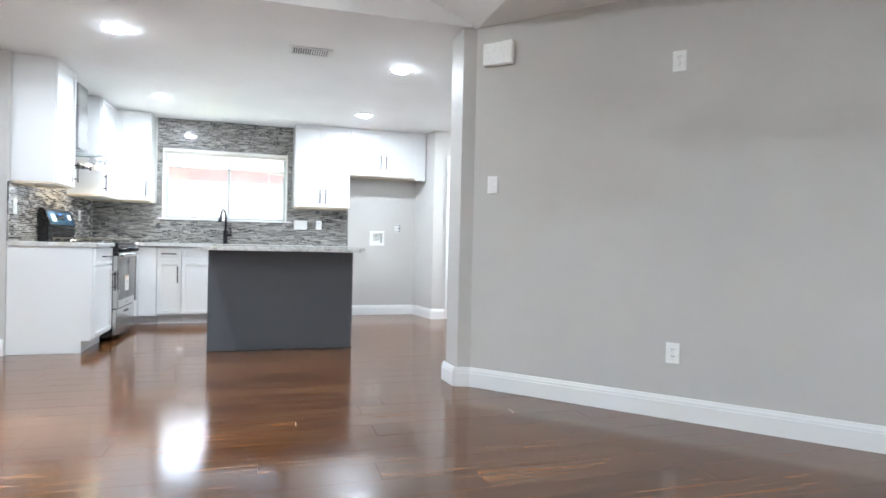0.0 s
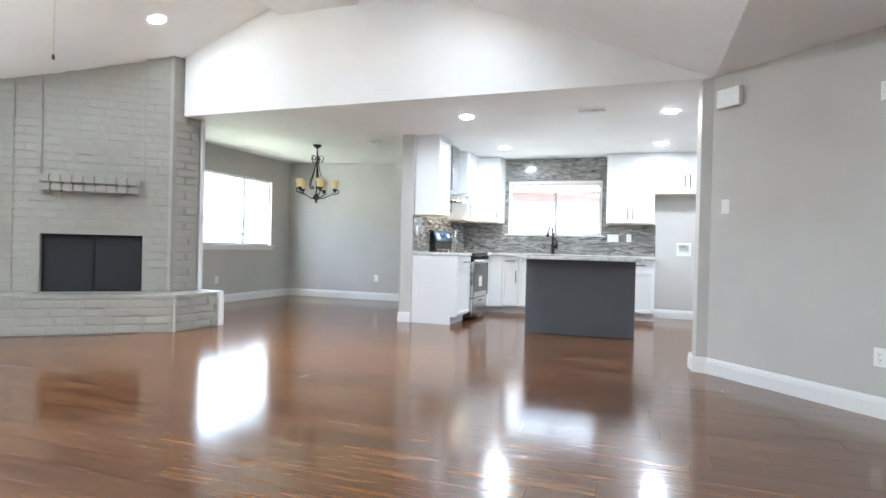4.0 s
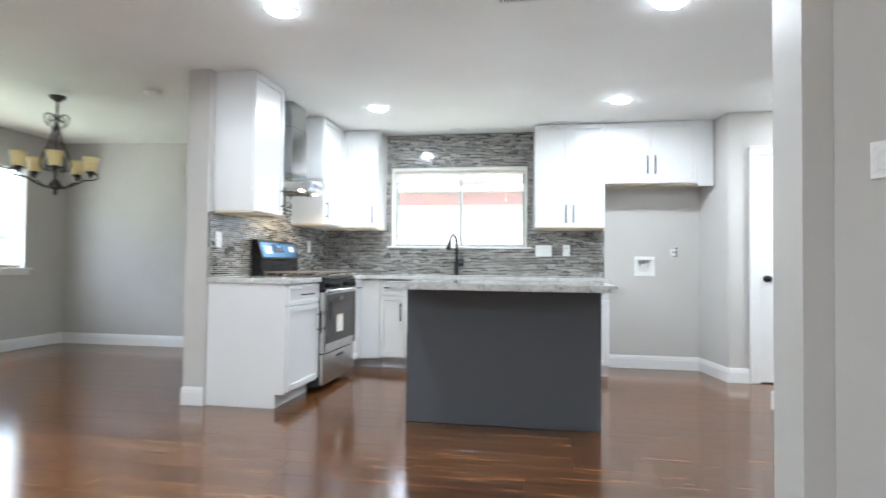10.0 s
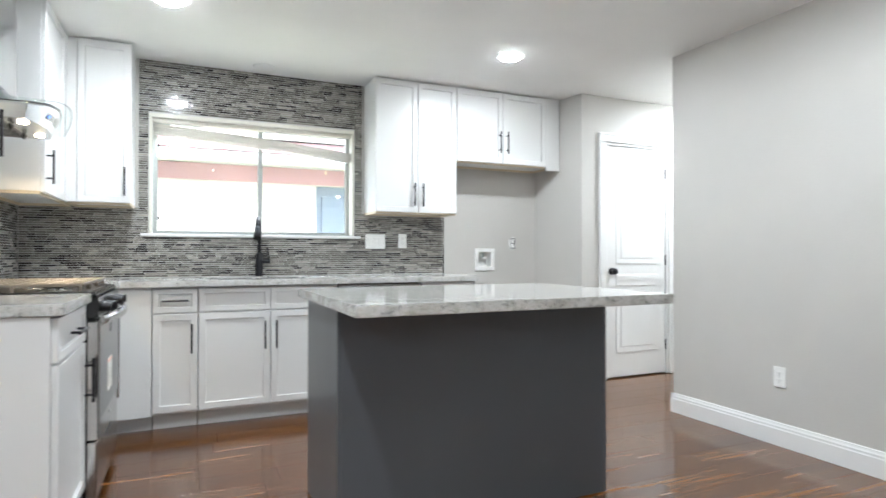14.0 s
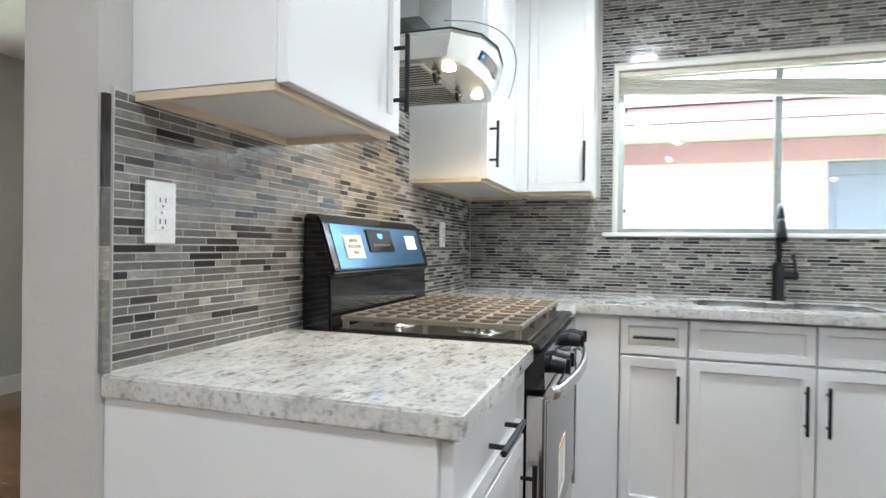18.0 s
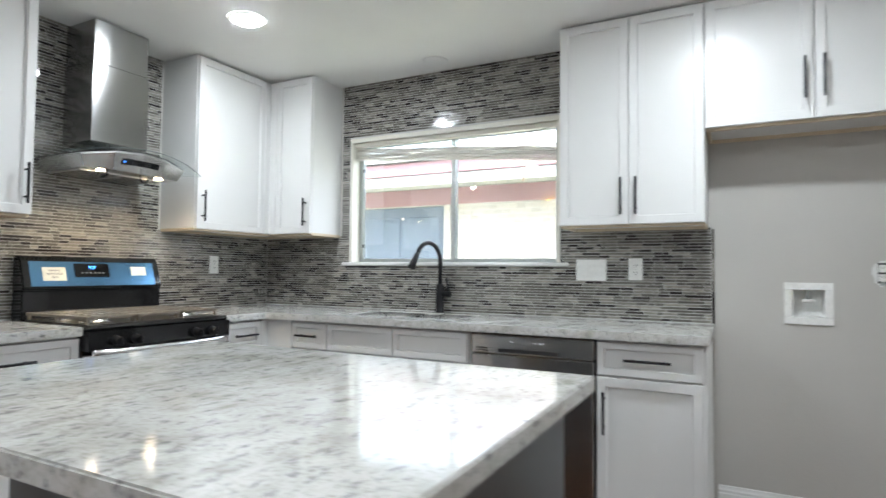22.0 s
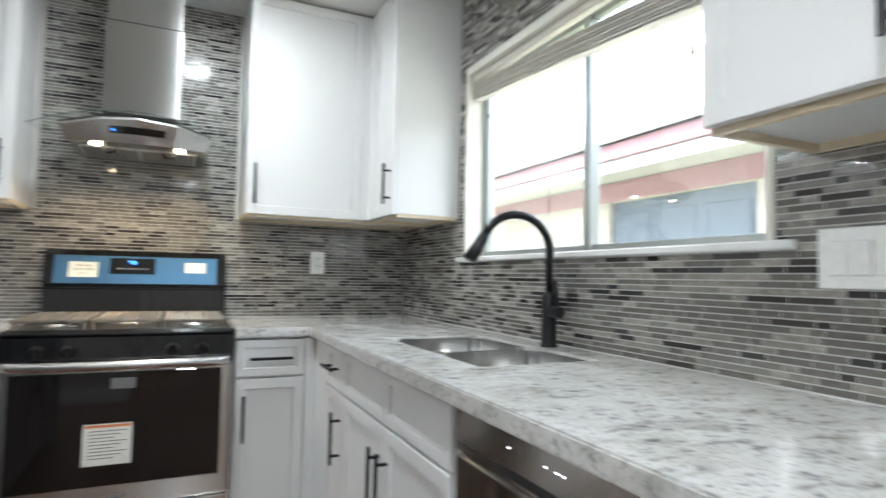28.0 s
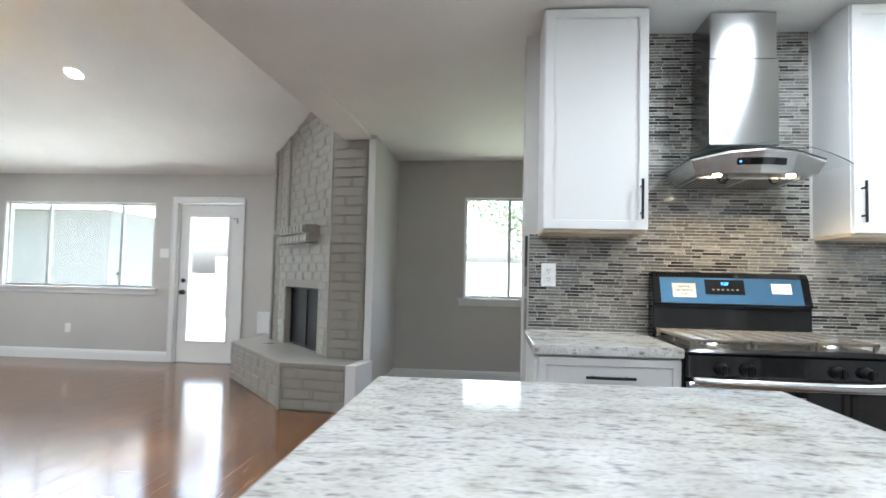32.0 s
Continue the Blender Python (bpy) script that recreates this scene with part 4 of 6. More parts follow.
cols = [-0.10, -0.05, 0.0, 0.05, 0.10]
v = [[bm.verts.new(fascia(x, f, o)) for f, o in ((0.34, -0.002), (0.34, 0.004), (0.62, 0.004), (0.62, -0.002))] for x in cols]
for a, b in zip(v, v[1:]):
    for i in range(4):
        j = (i + 1) % 4
        bm.faces.new((a[i], a[j], b[j], b[i]))
bm.faces.new(v[0][::-1])
bm.faces.new(v[-1])
bmesh.ops.recalc_face_normals(bm, faces=bm.faces)
ctp = part("control_strip", bm, BLACKG, hood)
part("indicator", rod(bmesh.new(), fascia(-0.088, 0.48, 0.003), fascia(-0.088, 0.48, 0.006), 0.005, n=10), DIMBLUE, ctp, "lit blue button")
bm = bmesh.new()
n = 24
edge = []
for i in range(n + 1):
    x = -0.378 + 0.756 * i / n
    dome = 1.752 - 0.068 * (x / 0.378) ** 2
    yf = -0.495 + 0.085 * (x / 0.378) ** 2
    edge.append((x, yf, dome))
g0 = [[bm.verts.new((x, yf, z + d)) for d in (0, 0.006)] for x, yf, z in edge]
g1 = [[bm.verts.new((x, -0.015, z + d + 0.03)) for d in (0, 0.006)] for x, yf, z in edge]
for i in range(n):
    for d in (0, 1):
        bm.faces.new((g0[i][d], g0[i + 1][d], g1[i + 1][d], g1[i][d]))
    bm.faces.new((g0[i][0], g0[i][1], g0[i + 1][1], g0[i + 1][0]))
for i in (0, n):
    bm.faces.new((g0[i][0], g1[i][0], g1[i][1], g0[i][1]))
bmesh.ops.recalc_face_normals(bm, faces=bm.faces)
for f in bm.faces:
    f.smooth = True
can = part("glass_canopy", bm, HOODGLASS, hood, "curved clear glass canopy")
bm = bmesh.new()
tube(bm, [(x, yf - 0.001, z + 0.003) for x, yf, z in edge], 0.0020, 6)
part("rim", bm, plain("dark_glass_edge", (0.07, 0.09, 0.09), 0.4), can)
for y in (5.916, 6.226):
    s = bpy.data.lights.new("hood_lamp", "SPOT")
    s.energy, s.spot_size, s.spot_blend, s.color, s.shadow_soft_size = 0.55, radians(130), 0.6, (1.0, 0.76, 0.45), 0.02
    so = new("hood_lamp", s)
    so.matrix_world = look((WEST_K + 0.352, y, 1.634), (WEST_K + 0.22, y, 0.9))


# ---- openings: windows and doors ----
def glaze(parent, m_pts, name="pane"):
    bm = bmesh.new()
    box(bm, *m_pts)
    p = part(name, bm, GLASS, parent, "clear window glass")
    p.visible_shadow = False
    return p


# kitchen window: cream-painted reveal, aluminium slider, crooked raised blind
kx0, kx1, kz0, kz1 = KW
win = thing("window_1", pose(0, 0, 0), "aluminium sliding window in a white painted reveal over the sink", "window", kind="structure")
bm = bmesh.new()
box(bm, (kx0, NORTH - 0.012, kz1 - 0.028), (kx1, NORTH + T, kz1), 0.002)
box(bm, (kx0, NORTH - 0.012, kz0), (kx0 + 0.02, NORTH + T, kz1 - 0.0285), 0.002)
box(bm, (kx1 - 0.02, NORTH - 0.012, kz0), (kx1, NORTH + T, kz1 - 0.0285), 0.002)
part("reveal", bm, painted("cream_reveal_paint", (0.72, 0.70, 0.63), 0.4, 0.05, 60.0, 0.03), win, "cream painted window reveal")
bpart("window_sill", win, TRIM, (kx0 - 0.05, NORTH - 0.03, kz0 - 0.022), (kx1 + 0.05, NORTH + T, kz0 - 0.001), 0.004)
mx = -0.385
fy = NORTH + 0.075
bm = bmesh.new()
for a, b in (((kx0 + 0.02, fy, kz0), (kx0 + 0.05, fy + 0.03, kz1 - 0.03)), ((kx1 - 0.05, fy, kz0), (kx1 - 0.02, fy + 0.03, kz1 - 0.03)), ((kx0 + 0.05, fy, kz0), (kx1 - 0.05, fy + 0.03, kz0 + 0.025)), ((kx0 + 0.05, fy, kz1 - 0.055), (kx1 - 0.05, fy + 0.03, kz1 - 0.03))):
    box(bm, a, b, 0.002)
part("window_frame", bm, ALU, win)
bpart("mullion", win, ALU, (mx - 0.016, fy - 0.012, kz0 + 0.002), (mx + 0.016, fy + 0.03, kz1 - 0.03), 0.002)
glaze(win, ((kx0 + 0.05, fy + 0.010, kz0 + 0.025), (mx - 0.016, fy + 0.014, kz1 - 0.055)))
glaze(win, ((mx + 0.016, fy + 0.016, kz0 + 0.025), (kx1 - 0.05, fy + 0.020, kz1 - 0.055)))
for z in (kz0 + 0.10, kz0 + 0.62):
    bpart("latch", win, BLACKM, (kx0 + 0.05, fy - 0.006, z), (kx0 + 0.062, fy, z + 0.022), 0.001)

blind = thing("window_blind", pose(0, 0, 0), "raised ivory window blind hanging crooked under the window head", "blind")
bpart("head_rail", blind, BLIND, (kx0 + 0.022, NORTH + 0.012, kz1 - 0.058), (kx1 - 0.022, NORTH + 0.048, kz1 - 0.0285), 0.003)
slope = -0.115 / (kx1 - kx0 - 0.05)
for k in range(11):
    bm = bmesh.new()
    z = kz1 - 0.068 - 0.0072 * k - (0.002 * (k % 3))
    xa, xb = kx0 + 0.024 + 0.004 * (k % 2), kx1 - 0.024
    n = 12
    rows = []
    for i in range(n + 1):
        x = xa + (xb - xa) * i / n
        zz = z + slope * (x - xa) * (1 - 0.15 * math.sin(math.pi * i / n)) - 0.0012 * math.sin(2.2 * i + k)
        rows.append([bm.verts.new((x, NORTH + yy, zz + dz)) for yy, dz in ((0.008, 0), (0.052, 0.002), (0.052, 0.0045), (0.008, 0.0025))])
    for a, b in zip(rows, rows[1:]):
        for i in range(4):
            j = (i + 1) % 4
            bm.faces.new((a[i], a[j], b[j], b[i]))
    bm.faces.new(rows[0][::-1])
    bm.faces.new(rows[-1])
    bmesh.ops.recalc_face_normals(bm, faces=bm.faces)
    part("slat", bm, BLIND, blind)
for x, dz in ((-0.75, 0.10), (-0.05, 0.17), (0.27, 0.19)):
    part("cord", tube(bmesh.new(), [(x, NORTH + 0.03, kz1 - 0.05), (x + 0.004, NORTH + 0.026, kz1 - dz)], 0.0014, 6), BLIND, blind)
part("cord", tube(bmesh.new(), [(-0.30, NORTH + 0.02, kz1 - 0.055), (-0.05, NORTH + 0.02, kz1 - 0.075), (0.18, NORTH + 0.02, kz1 - 0.07), (0.30, NORTH + 0.02, kz1 - 0.05)], 0.0016, 6), BLACKM, blind)
cd = part("pull_cord", tube(bmesh.new(), [(0.11, NORTH + 0.005, kz1 - 0.14), (0.105, NORTH + 0.005, kz1 - 0.24), (0.10, NORTH + 0.005, kz1 - 0.335)], 0.0016, 6), BLIND, blind)
part("tassel", lathe(bmesh.new(), [(0.0, 0.0), (0.007, 0.004), (0.008, 0.02), (0.003, 0.034)], 10, (0.10, NORTH + 0.005, kz1 - 0.362)), CABWOOD, cd)


def west_window(name, x, y0, y1, z0, z1, mull, label):
    """A window in a wall that faces east: aluminium frame, sill, panes between uprights."""
    wn_ = thing(name, pose(x, 0, 0), label, "window", kind="structure")
    fx = -0.09
    bm = bmesh.new()
    for a, b in (((fx, y0, z0), (fx + 0.04, y0 + 0.03, z1)), ((fx, y1 - 0.03, z0), (fx + 0.04, y1, z1)), ((fx, y0 + 0.03, z0), (fx + 0.04, y1 - 0.03, z0 + 0.03)), ((fx, y0 + 0.03, z1 - 0.03), (fx + 0.04, y1 - 0.03, z1))):
        box(bm, a, b, 0.002)
    part("window_frame", bm, ALU, wn_)
    stops = [y0 + 0.03, *mull, y1 - 0.03]
    for y in mull:
        bpart("mullion", wn_, ALU, (fx - 0.004, y - 0.016, z0 + 0.031), (fx + 0.044, y + 0.016, z1 - 0.031), 0.002)
    for a, b in zip(stops, stops[1:]):
        glaze(wn_, ((fx + 0.016, a + 0.016, z0 + 0.03), (fx + 0.020, b - 0.016, z1 - 0.03)))
    bpart("window_sill", wn_, TRIM, (-0.05, y0 - 0.07, z0 - 0.024), (0.045, y1 + 0.07, z0 - 0.001), 0.004)
    bpart("apron", wn_, TRIM, (0.001, y0 - 0.05, z0 - 0.085), (0.014, y1 + 0.05, z0 - 0.025), 0.003)
    bm = bmesh.new()
    box(bm, (-0.088, y0 - 0.001, z0), (0.002, y0 + 0.012, z1 - 0.0125), 0.001)
    box(bm, (-0.088, y1 - 0.012, z0), (0.002, y1 + 0.001, z1 - 0.0125), 0.001)
    box(bm, (-0.088, y0, z1 - 0.012), (0.002, y1, z1 + 0.001), 0.001)
    part("reveal", bm, TRIM, wn_)
    bpart("latch", wn_, BLACKM, (fx + 0.041, mull[-1] - 0.04, z0 + 0.16), (fx + 0.056, mull[-1] - 0.018, z0 + 0.20), 0.002)
    return wn_


west_window("window_2", DIN_W, *DW[:2], DW[2], DW[3], [5.13, 6.34], "wide aluminium dining window with a white sill")
# area lamps added in two openings: extra daylight indoors, pale veil over the view
area_lamp("dining_window_fill", look((DIN_W - 0.02, (DW[0] + DW[1]) / 2, (DW[2] + DW[3]) / 2), (0, (DW[0] + DW[1]) / 2, (DW[2] + DW[3]) / 2)), DW[1] - DW[0] - 0.06, DW[3] - DW[2] - 0.06, 0.30, (0.92, 1.0, 0.97), "RECTANGLE", 140)
area_lamp("kitchen_window_veil", look(((KW[0] + KW[1]) / 2, NORTH + 0.06, (KW[2] + KW[3]) / 2), ((KW[0] + KW[1]) / 2, 0, (KW[2] + KW[3]) / 2)), KW[1] - KW[0] - 0.06, KW[3] - KW[2] - 0.08, 0.2, (0.95, 0.99, 1.0))
west_window("window_3", LIV_W, *LW[:2], LW[2], LW[3], [-0.955, 0.07], "wide aluminium living room window with a white sill")


def casing(parent, w0, w1, top, width=0.075, face=0.0):
    """A door's architrave in the wall's own frame: across x, up z, standing proud to -y."""
    bm = bmesh.new()
    for a, b in (((w0 - width, face - 0.018, 0.001), (w0, face - 0.001, top)), ((w1, face - 0.018, 0.001), (w1 + width, face - 0.001, top)), ((w0 - width, face - 0.0185, top + 0.0005), (w1 + width, face - 0.001, top + width))):
        box(bm, a, b, 0.004)
    bm2 = bmesh.new()
    part("casing", bm, TRIM, parent)
    for a, b in (((w0 - width, face - 0.026, 0.001), (w0 - width + 0.016, face - 0.0185, top + 0.001)), ((w1 + width - 0.016, face - 0.026, 0.001), (w1 + width, face - 0.0185, top + 0.001)), ((w0 - width, face - 0.0265, top + width - 0.016), (w1 + width, face - 0.019, top + width))):
        box(bm2, a, b, 0.003)
    part("casing_bead", bm2, TRIM, parent)


# glazed door to the yard, in the living room's west wall
gd = thing("door_1", pose(LIV_W, 0.87, 0, 0, 0, 90), "white exterior door with one tall glass light, closed", "door", kind="structure")
casing(gd, 0.0, 0.82, 2.06)
bm = bmesh.new()
box(bm, (0.002, 0.0, 0.002), (0.022, 0.12, 2.058), 0.001)
box(bm, (0.798, 0.0, 0.002), (0.818, 0.12, 2.058), 0.001)
box(bm, (0.0225, 0.0, 2.038), (0.7975, 0.12, 2.058), 0.001)
part("jamb", bm, TRIM, gd)
gx0, gx1, gz0, gz1 = 0.15, 0.67, 0.28, 1.88
bm = bmesh.new()
for a, b in (((0.025, 0.03, 0.012), (gx0, 0.07, 2.034)), ((gx1, 0.03, 0.012), (0.795, 0.07, 2.034)), ((gx0, 0.03, 0.012), (gx1, 0.07, gz0)), ((gx0, 0.03, gz1), (gx1, 0.07, 2.034))):
    box(bm, a, b)
leaf = part("leaf", bm, TRIM, gd)
bm = bmesh.new()
for a, b in (((gx0 - 0.025, 0.018, gz0 - 0.025), (gx0 + 0.004, 0.03, gz1 + 0.025)), ((gx1 - 0.004, 0.018, gz0 - 0.025), (gx1 + 0.025, 0.03, gz1 + 0.025)), ((gx0 + 0.0045, 0.018, gz0 - 0.025), (gx1 - 0.0045, 0.03, gz0 + 0.004)), ((gx0 + 0.0045, 0.018, gz1 - 0.004), (gx1 - 0.0045, 0.03, gz1 + 0.025))):
    box(bm, a, b, 0.003)
part("glazing_bead", bm, TRIM, leaf)
glaze(leaf, ((gx0, 0.046, gz0), (gx1, 0.052, gz1)))
for z, r in ((0.90, 0.026), (1.05, 0.022)):
    rose = part("rose", rod(bmesh.new(), (0.085, 0.029, z), (0.085, 0.018, z), r + 0.006, n=20), BRONZE, leaf)
    part("door_knob" if z < 1 else "deadbolt", lathe(bmesh.new(), [(0.0, 0.0), (0.012, 0.0), (0.012, 0.02), (r, 0.034), (r, 0.05), (0.014, 0.058), (0.0, 0.059)], 16) if z < 1 else rod(bmesh.new(), (0, 0, 0), (0, 0, 0.014), r - 0.004, n=16), BRONZE, rose).matrix_local = pose(0.085, 0.018, z, 90, 0, 0)
for z in (0.25, 1.05, 1.78):
    part("hinge", rod(bmesh.new(), (0.797, 0.022, z), (0.797, 0.022, z + 0.10), 0.007, n=8), BRONZE, gd)
part("closer_bracket", tube(bmesh.new(), [(0.74, 0.01, 1.86), (0.795, 0.0, 1.86), (0.795, 0.0, 1.80)], 0.006, 6), BLACKM, gd)
bpart("threshold", gd, ALU, (0.024, -0.01, 0.001), (0.796, 0.11, 0.011), 0.002)

# panelled door in the hall
hd = thing("door_2", pose(2.385, 6.84, 0), "white moulded two-panel interior door, closed, with a black knob", "door", kind="structure")
casing(hd, 0.0, 0.71, 2.04)
bm = bmesh.new()
box(bm, (0.001, 0.0, 0.002), (0.019, 0.125, 2.039), 0.001)
box(bm, (0.691, 0.0, 0.002), (0.709, 0.125, 2.039), 0.001)
box(bm, (0.0195, 0.0, 2.021), (0.6905, 0.125, 2.039), 0.001)
part("jamb", bm, TRIM, hd)
leaf = bpart("leaf", hd, TRIM, (0.021, 0.018, 0.012), (0.689, 0.053, 2.019), 0.001)


def moulded(x0, x1, z0, z1, rise):
    """A raised panel with an arched head, ringed by a groove."""
    bm = bmesh.new()
    n = 14
    for inset, y0, y1 in ((0.0, 0.0125, 0.0178), (0.05, 0.009, 0.0178)):
        a, b, c, d = x0 + inset, x1 - inset, z0 + inset, z1 - inset
        top = [(a + (b - a) * k / n, d + rise * (1 - (2 * k / n - 1) ** 2)) for k in range(n + 1)]
        out = [(a, c), (b, c)] + top[::-1]
        f0, f1 = [bm.verts.new((x, y0, z)) for x, z in out], [bm.verts.new((x, y1, z)) for x, z in out]
        bm.faces.new(f0)
        for i in range(len(out)):
            j = (i + 1) % len(out)
            bm.faces.new((f0[i], f1[i], f1[j], f0[j]))
    bmesh.ops.recalc_face_normals(bm, faces=bm.faces)
    bmesh.ops.bevel(bm, geom=[e for e in bm.edges if len(e.link_faces) == 2 and e.calc_face_angle() > 1.0 and all(v.co.y < 0.0126 for v in e.verts)], offset=0.003, segments=1, affect="EDGES", clamp_overlap=True)
    return bm


part("upper_panel", moulded(0.125, 0.585, 0.99, 1.79, 0.075), TRIM, leaf)
part("middle_panel", moulded(0.125, 0.585, 0.80, 0.90, 0.0), TRIM, leaf)
part("lower_panel", moulded(0.125, 0.585, 0.22, 0.72, 0.0), TRIM, leaf)
kn = part("door_knob", lathe(bmesh.new(), [(0.0, 0.0), (0.031, 0.0), (0.031, 0.008), (0.012, 0.012), (0.011, 0.03), (0.022, 0.036), (0.028, 0.048), (0.026, 0.06), (0.012, 0.067), (0.0, 0.068)], 20), BLACKM, leaf, "black door knob")
kn.matrix_local = pose(0.075, 0.017, 0.93, 90, 0, 0)
for z in (0.22, 0.98, 1.76):
    part("hinge", rod(bmesh.new(), (0.691, 0.012, z), (0.691, 0.012, z + 0.09), 0.007, n=8), BLACKM, hd)
part("door_stop", tube(bmesh.new(), [(0.86, -0.016, 0.07), (0.86, -0.075, 0.06)], 0.006, 8), BRONZE, hd)


# ---- wall plates ----
def outlet(m, label="white duplex outlet on the wall", gangs=0):
    """A cover plate in its own frame: across x, up z, facing -y, hung by its centre."""
    ob = thing("outlet" if not gangs else "light_switch", m, label, "outlet" if not gangs else "switch", "wall plates")
    hw = 0.036 if gangs < 2 else 0.0365 + 0.023 * (gangs - 1)
    bpart("plate", ob, WHITEPL, (-hw, -0.006, -0.058), (hw, -0.0005, 0.058), 0.002)
    if not gangs:
        for z in (-0.02, 0.02):
            r = bpart("receptacle", ob, WHITEPL, (-0.017, -0.0085, z - 0.014), (0.017, -0.0062, z + 0.014), 0.003)
            for x in (-0.0065, 0.0065):
                bpart("slot", r, SLOT, (x - 0.0013, -0.009, z - 0.001), (x + 0.0013, -0.0086, z + 0.008), 0.0)
            bpart("ground_hole", r, SLOT, (-0.002, -0.009, z - 0.010), (0.002, -0.0086, z - 0.006), 0.0)
        part("screw", rod(bmesh.new(), (0, -0.0075, 0), (0, -0.0062, 0), 0.003, n=8), ALU, ob)
    for k in range(gangs):
        x = (k - (gangs - 1) / 2) * 0.046
        bpart("rocker", ob, WHITEPL, (x - 0.0165, -0.010, -0.033), (x + 0.0165, -0.0062, 0.033), 0.002)
    return ob


TF = 0.009
o = outlet(pose(WEST_K + TF, 5.225, 1.195, 0, 0, 90), "white duplex outlet set in the mosaic beside the range")
copy_thing(o, pose(WEST_K + TF, 6.90, 1.195, 0, 0, 90))
copy_thing(o, pose(0.733, NORTH - TF, 1.185))
copy_thing(o, pose(EAST_K, 5.10, 0.385, 0, 0, -90))["label"] = "white duplex outlet low on the greige wall"
copy_thing(o, pose(2.302, 2.449, 0.374, 0, 0, -47.5))["label"] = "white duplex outlet low on the angled greige wall"
copy_thing(o, pose(2.302, 2.449, 2.025, 0, 0, -47.5))["label"] = "white television outlet high on the angled greige wall"
copy_thing(o, pose(LIV_W, -0.58, 0.40, 0, 0, 90))["label"] = "white duplex outlet low under the living room window"
copy_thing(o, pose(DIN_W, 5.65, 0.38, 0, 0, 90))["label"] = "white duplex outlet low under the dining window"
copy_thing(o, pose(-3.58, DIN_N, 0.39))["label"] = "white duplex outlet low on the dining wall"
outlet(pose(0.50, NORTH - TF, 1.18), "white three-gang rocker switch plate in the mosaic", 3)
outlet(pose(1.525, 3.296, 1.366, 0, 0, -47.5), "white single rocker switch on the angled wall", 1)
outlet(pose(LIV_W, 0.70, 1.40, 0, 0, 90), "white two-gang switch beside the glazed door", 2)

# alarm keypad on the angled wall
kp = thing("alarm_box", pose(1.55, 3.269, 2.225, 0, 0, -47.5), "white plastic chime box high on the angled wall", "wall box")
bpart("cover", kp, WHITEPL, (-0.105, -0.055, -0.075), (0.105, -0.012, 0.075), 0.006)
bpart("base", kp, WHITEPL, (-0.10, -0.0115, -0.07), (0.10, -0.0005, 0.07), 0.002)
# low white access door beside the fireplace
ac = thing("access_panel", pose(LIV_W, 2.09, 0.40, 0, 0, 90), "small white framed access panel low on the wall beside the hearth", "wall panel")
bm = bmesh.new()
for a, b in (((-0.11, -0.015, 0.0), (0.11, -0.001, 0.03)), ((-0.11, -0.015, 0.25), (0.11, -0.001, 0.28)), ((-0.11, -0.015, 0.0305), (-0.08, -0.001, 0.2495)), ((0.08, -0.015, 0.0305), (0.11, -0.001, 0.2495))):
    box(bm, a, b, 0.003)
part("frame", bm, TRIM, ac)
bpart("door", ac, TRIM, (-0.079, -0.009, 0.031), (0.079, -0.001, 0.249), 0.002)

# washing-machine style water box in the refrigerator bay
wb = thing("water_supply_box", pose(1.507, NORTH, 1.03), "white recessed icemaker water box with a small valve", "valve box")
bm = bmesh.new()
for a, b in (((-0.098, -0.010, -0.098), (0.098, -0.0005, -0.064)), ((-0.098, -0.010, 0.064), (0.098, -0.0005, 0.098)), ((-0.098, -0.010, -0.0635), (-0.064, -0.0005, 0.0635)), ((0.064, -0.010, -0.0635), (0.098, -0.0005, 0.0635))):
    box(bm, a, b, 0.002)
part("flange", bm, WHITEPL, wb)
bm = bmesh.new()
for a, b in (((-0.064, 0.078, -0.064), (0.064, 0.082, 0.064)), ((-0.0655, -0.0004, -0.064), (-0.0637, 0.0815, 0.064)), ((0.0637, -0.0004, -0.064), (0.0655, 0.0815, 0.064)), ((-0.0636, -0.0004, -0.0655), (0.0636, 0.0815, -0.0637)), ((-0.0636, -0.0004, 0.0637), (0.0636, 0.0815, 0.0655))):
    box(bm, a, b)
part("recess", bm, WHITEPL, wb, "open white plastic recess")
v = part("valve", rod(bmesh.new(), (0.004, 0.045, 0.062), (0.004, 0.045, 0.004), 0.009, n=12), ALU, wb, "small chromed stop valve")
part("nut", rod(bmesh.new(), (0.004, 0.045, 0.036), (0.004, 0.045, 0.020), 0.0135, n=6), ALU, v)
part("stem", rod(bmesh.new(), (0.004, 0.045, 0.012), (0.004, 0.018, 0.012), 0.006, n=10), ALU, v)
bpart("lever", v, WHITEPL, (-0.022, 0.012, 0.004), (0.026, 0.020, 0.020), 0.003)

# uncovered outlet beside it
uo = thing("outlet", pose(1.79, NORTH, 1.175), "uncovered duplex outlet in a rough-cut hole with chipped plaster", "outlet", "wall plates")
bm = bmesh.new()
random.seed(4)
ring = [(0.036 * math.cos(a) * (1 + random.uniform(-0.2, 0.2)), 0.062 * math.sin(a) * (1 + random.uniform(-0.15, 0.15))) for a in [2 * math.pi * k / 18 for k in range(18)]]
f0, f1 = [bm.verts.new((x, -0.0012, z)) for x, z in ring], [bm.verts.new((x, -0.0002, z)) for x, z in ring]
bm.faces.new(f0)
for i in range(18):
    bm.faces.new((f0[i], f1[i], f1[(i + 1) % 18], f0[(i + 1) % 18]))
bmesh.ops.recalc_face_normals(bm, faces=bm.faces)
part("chipped_plaster", bm, TRIM, uo)
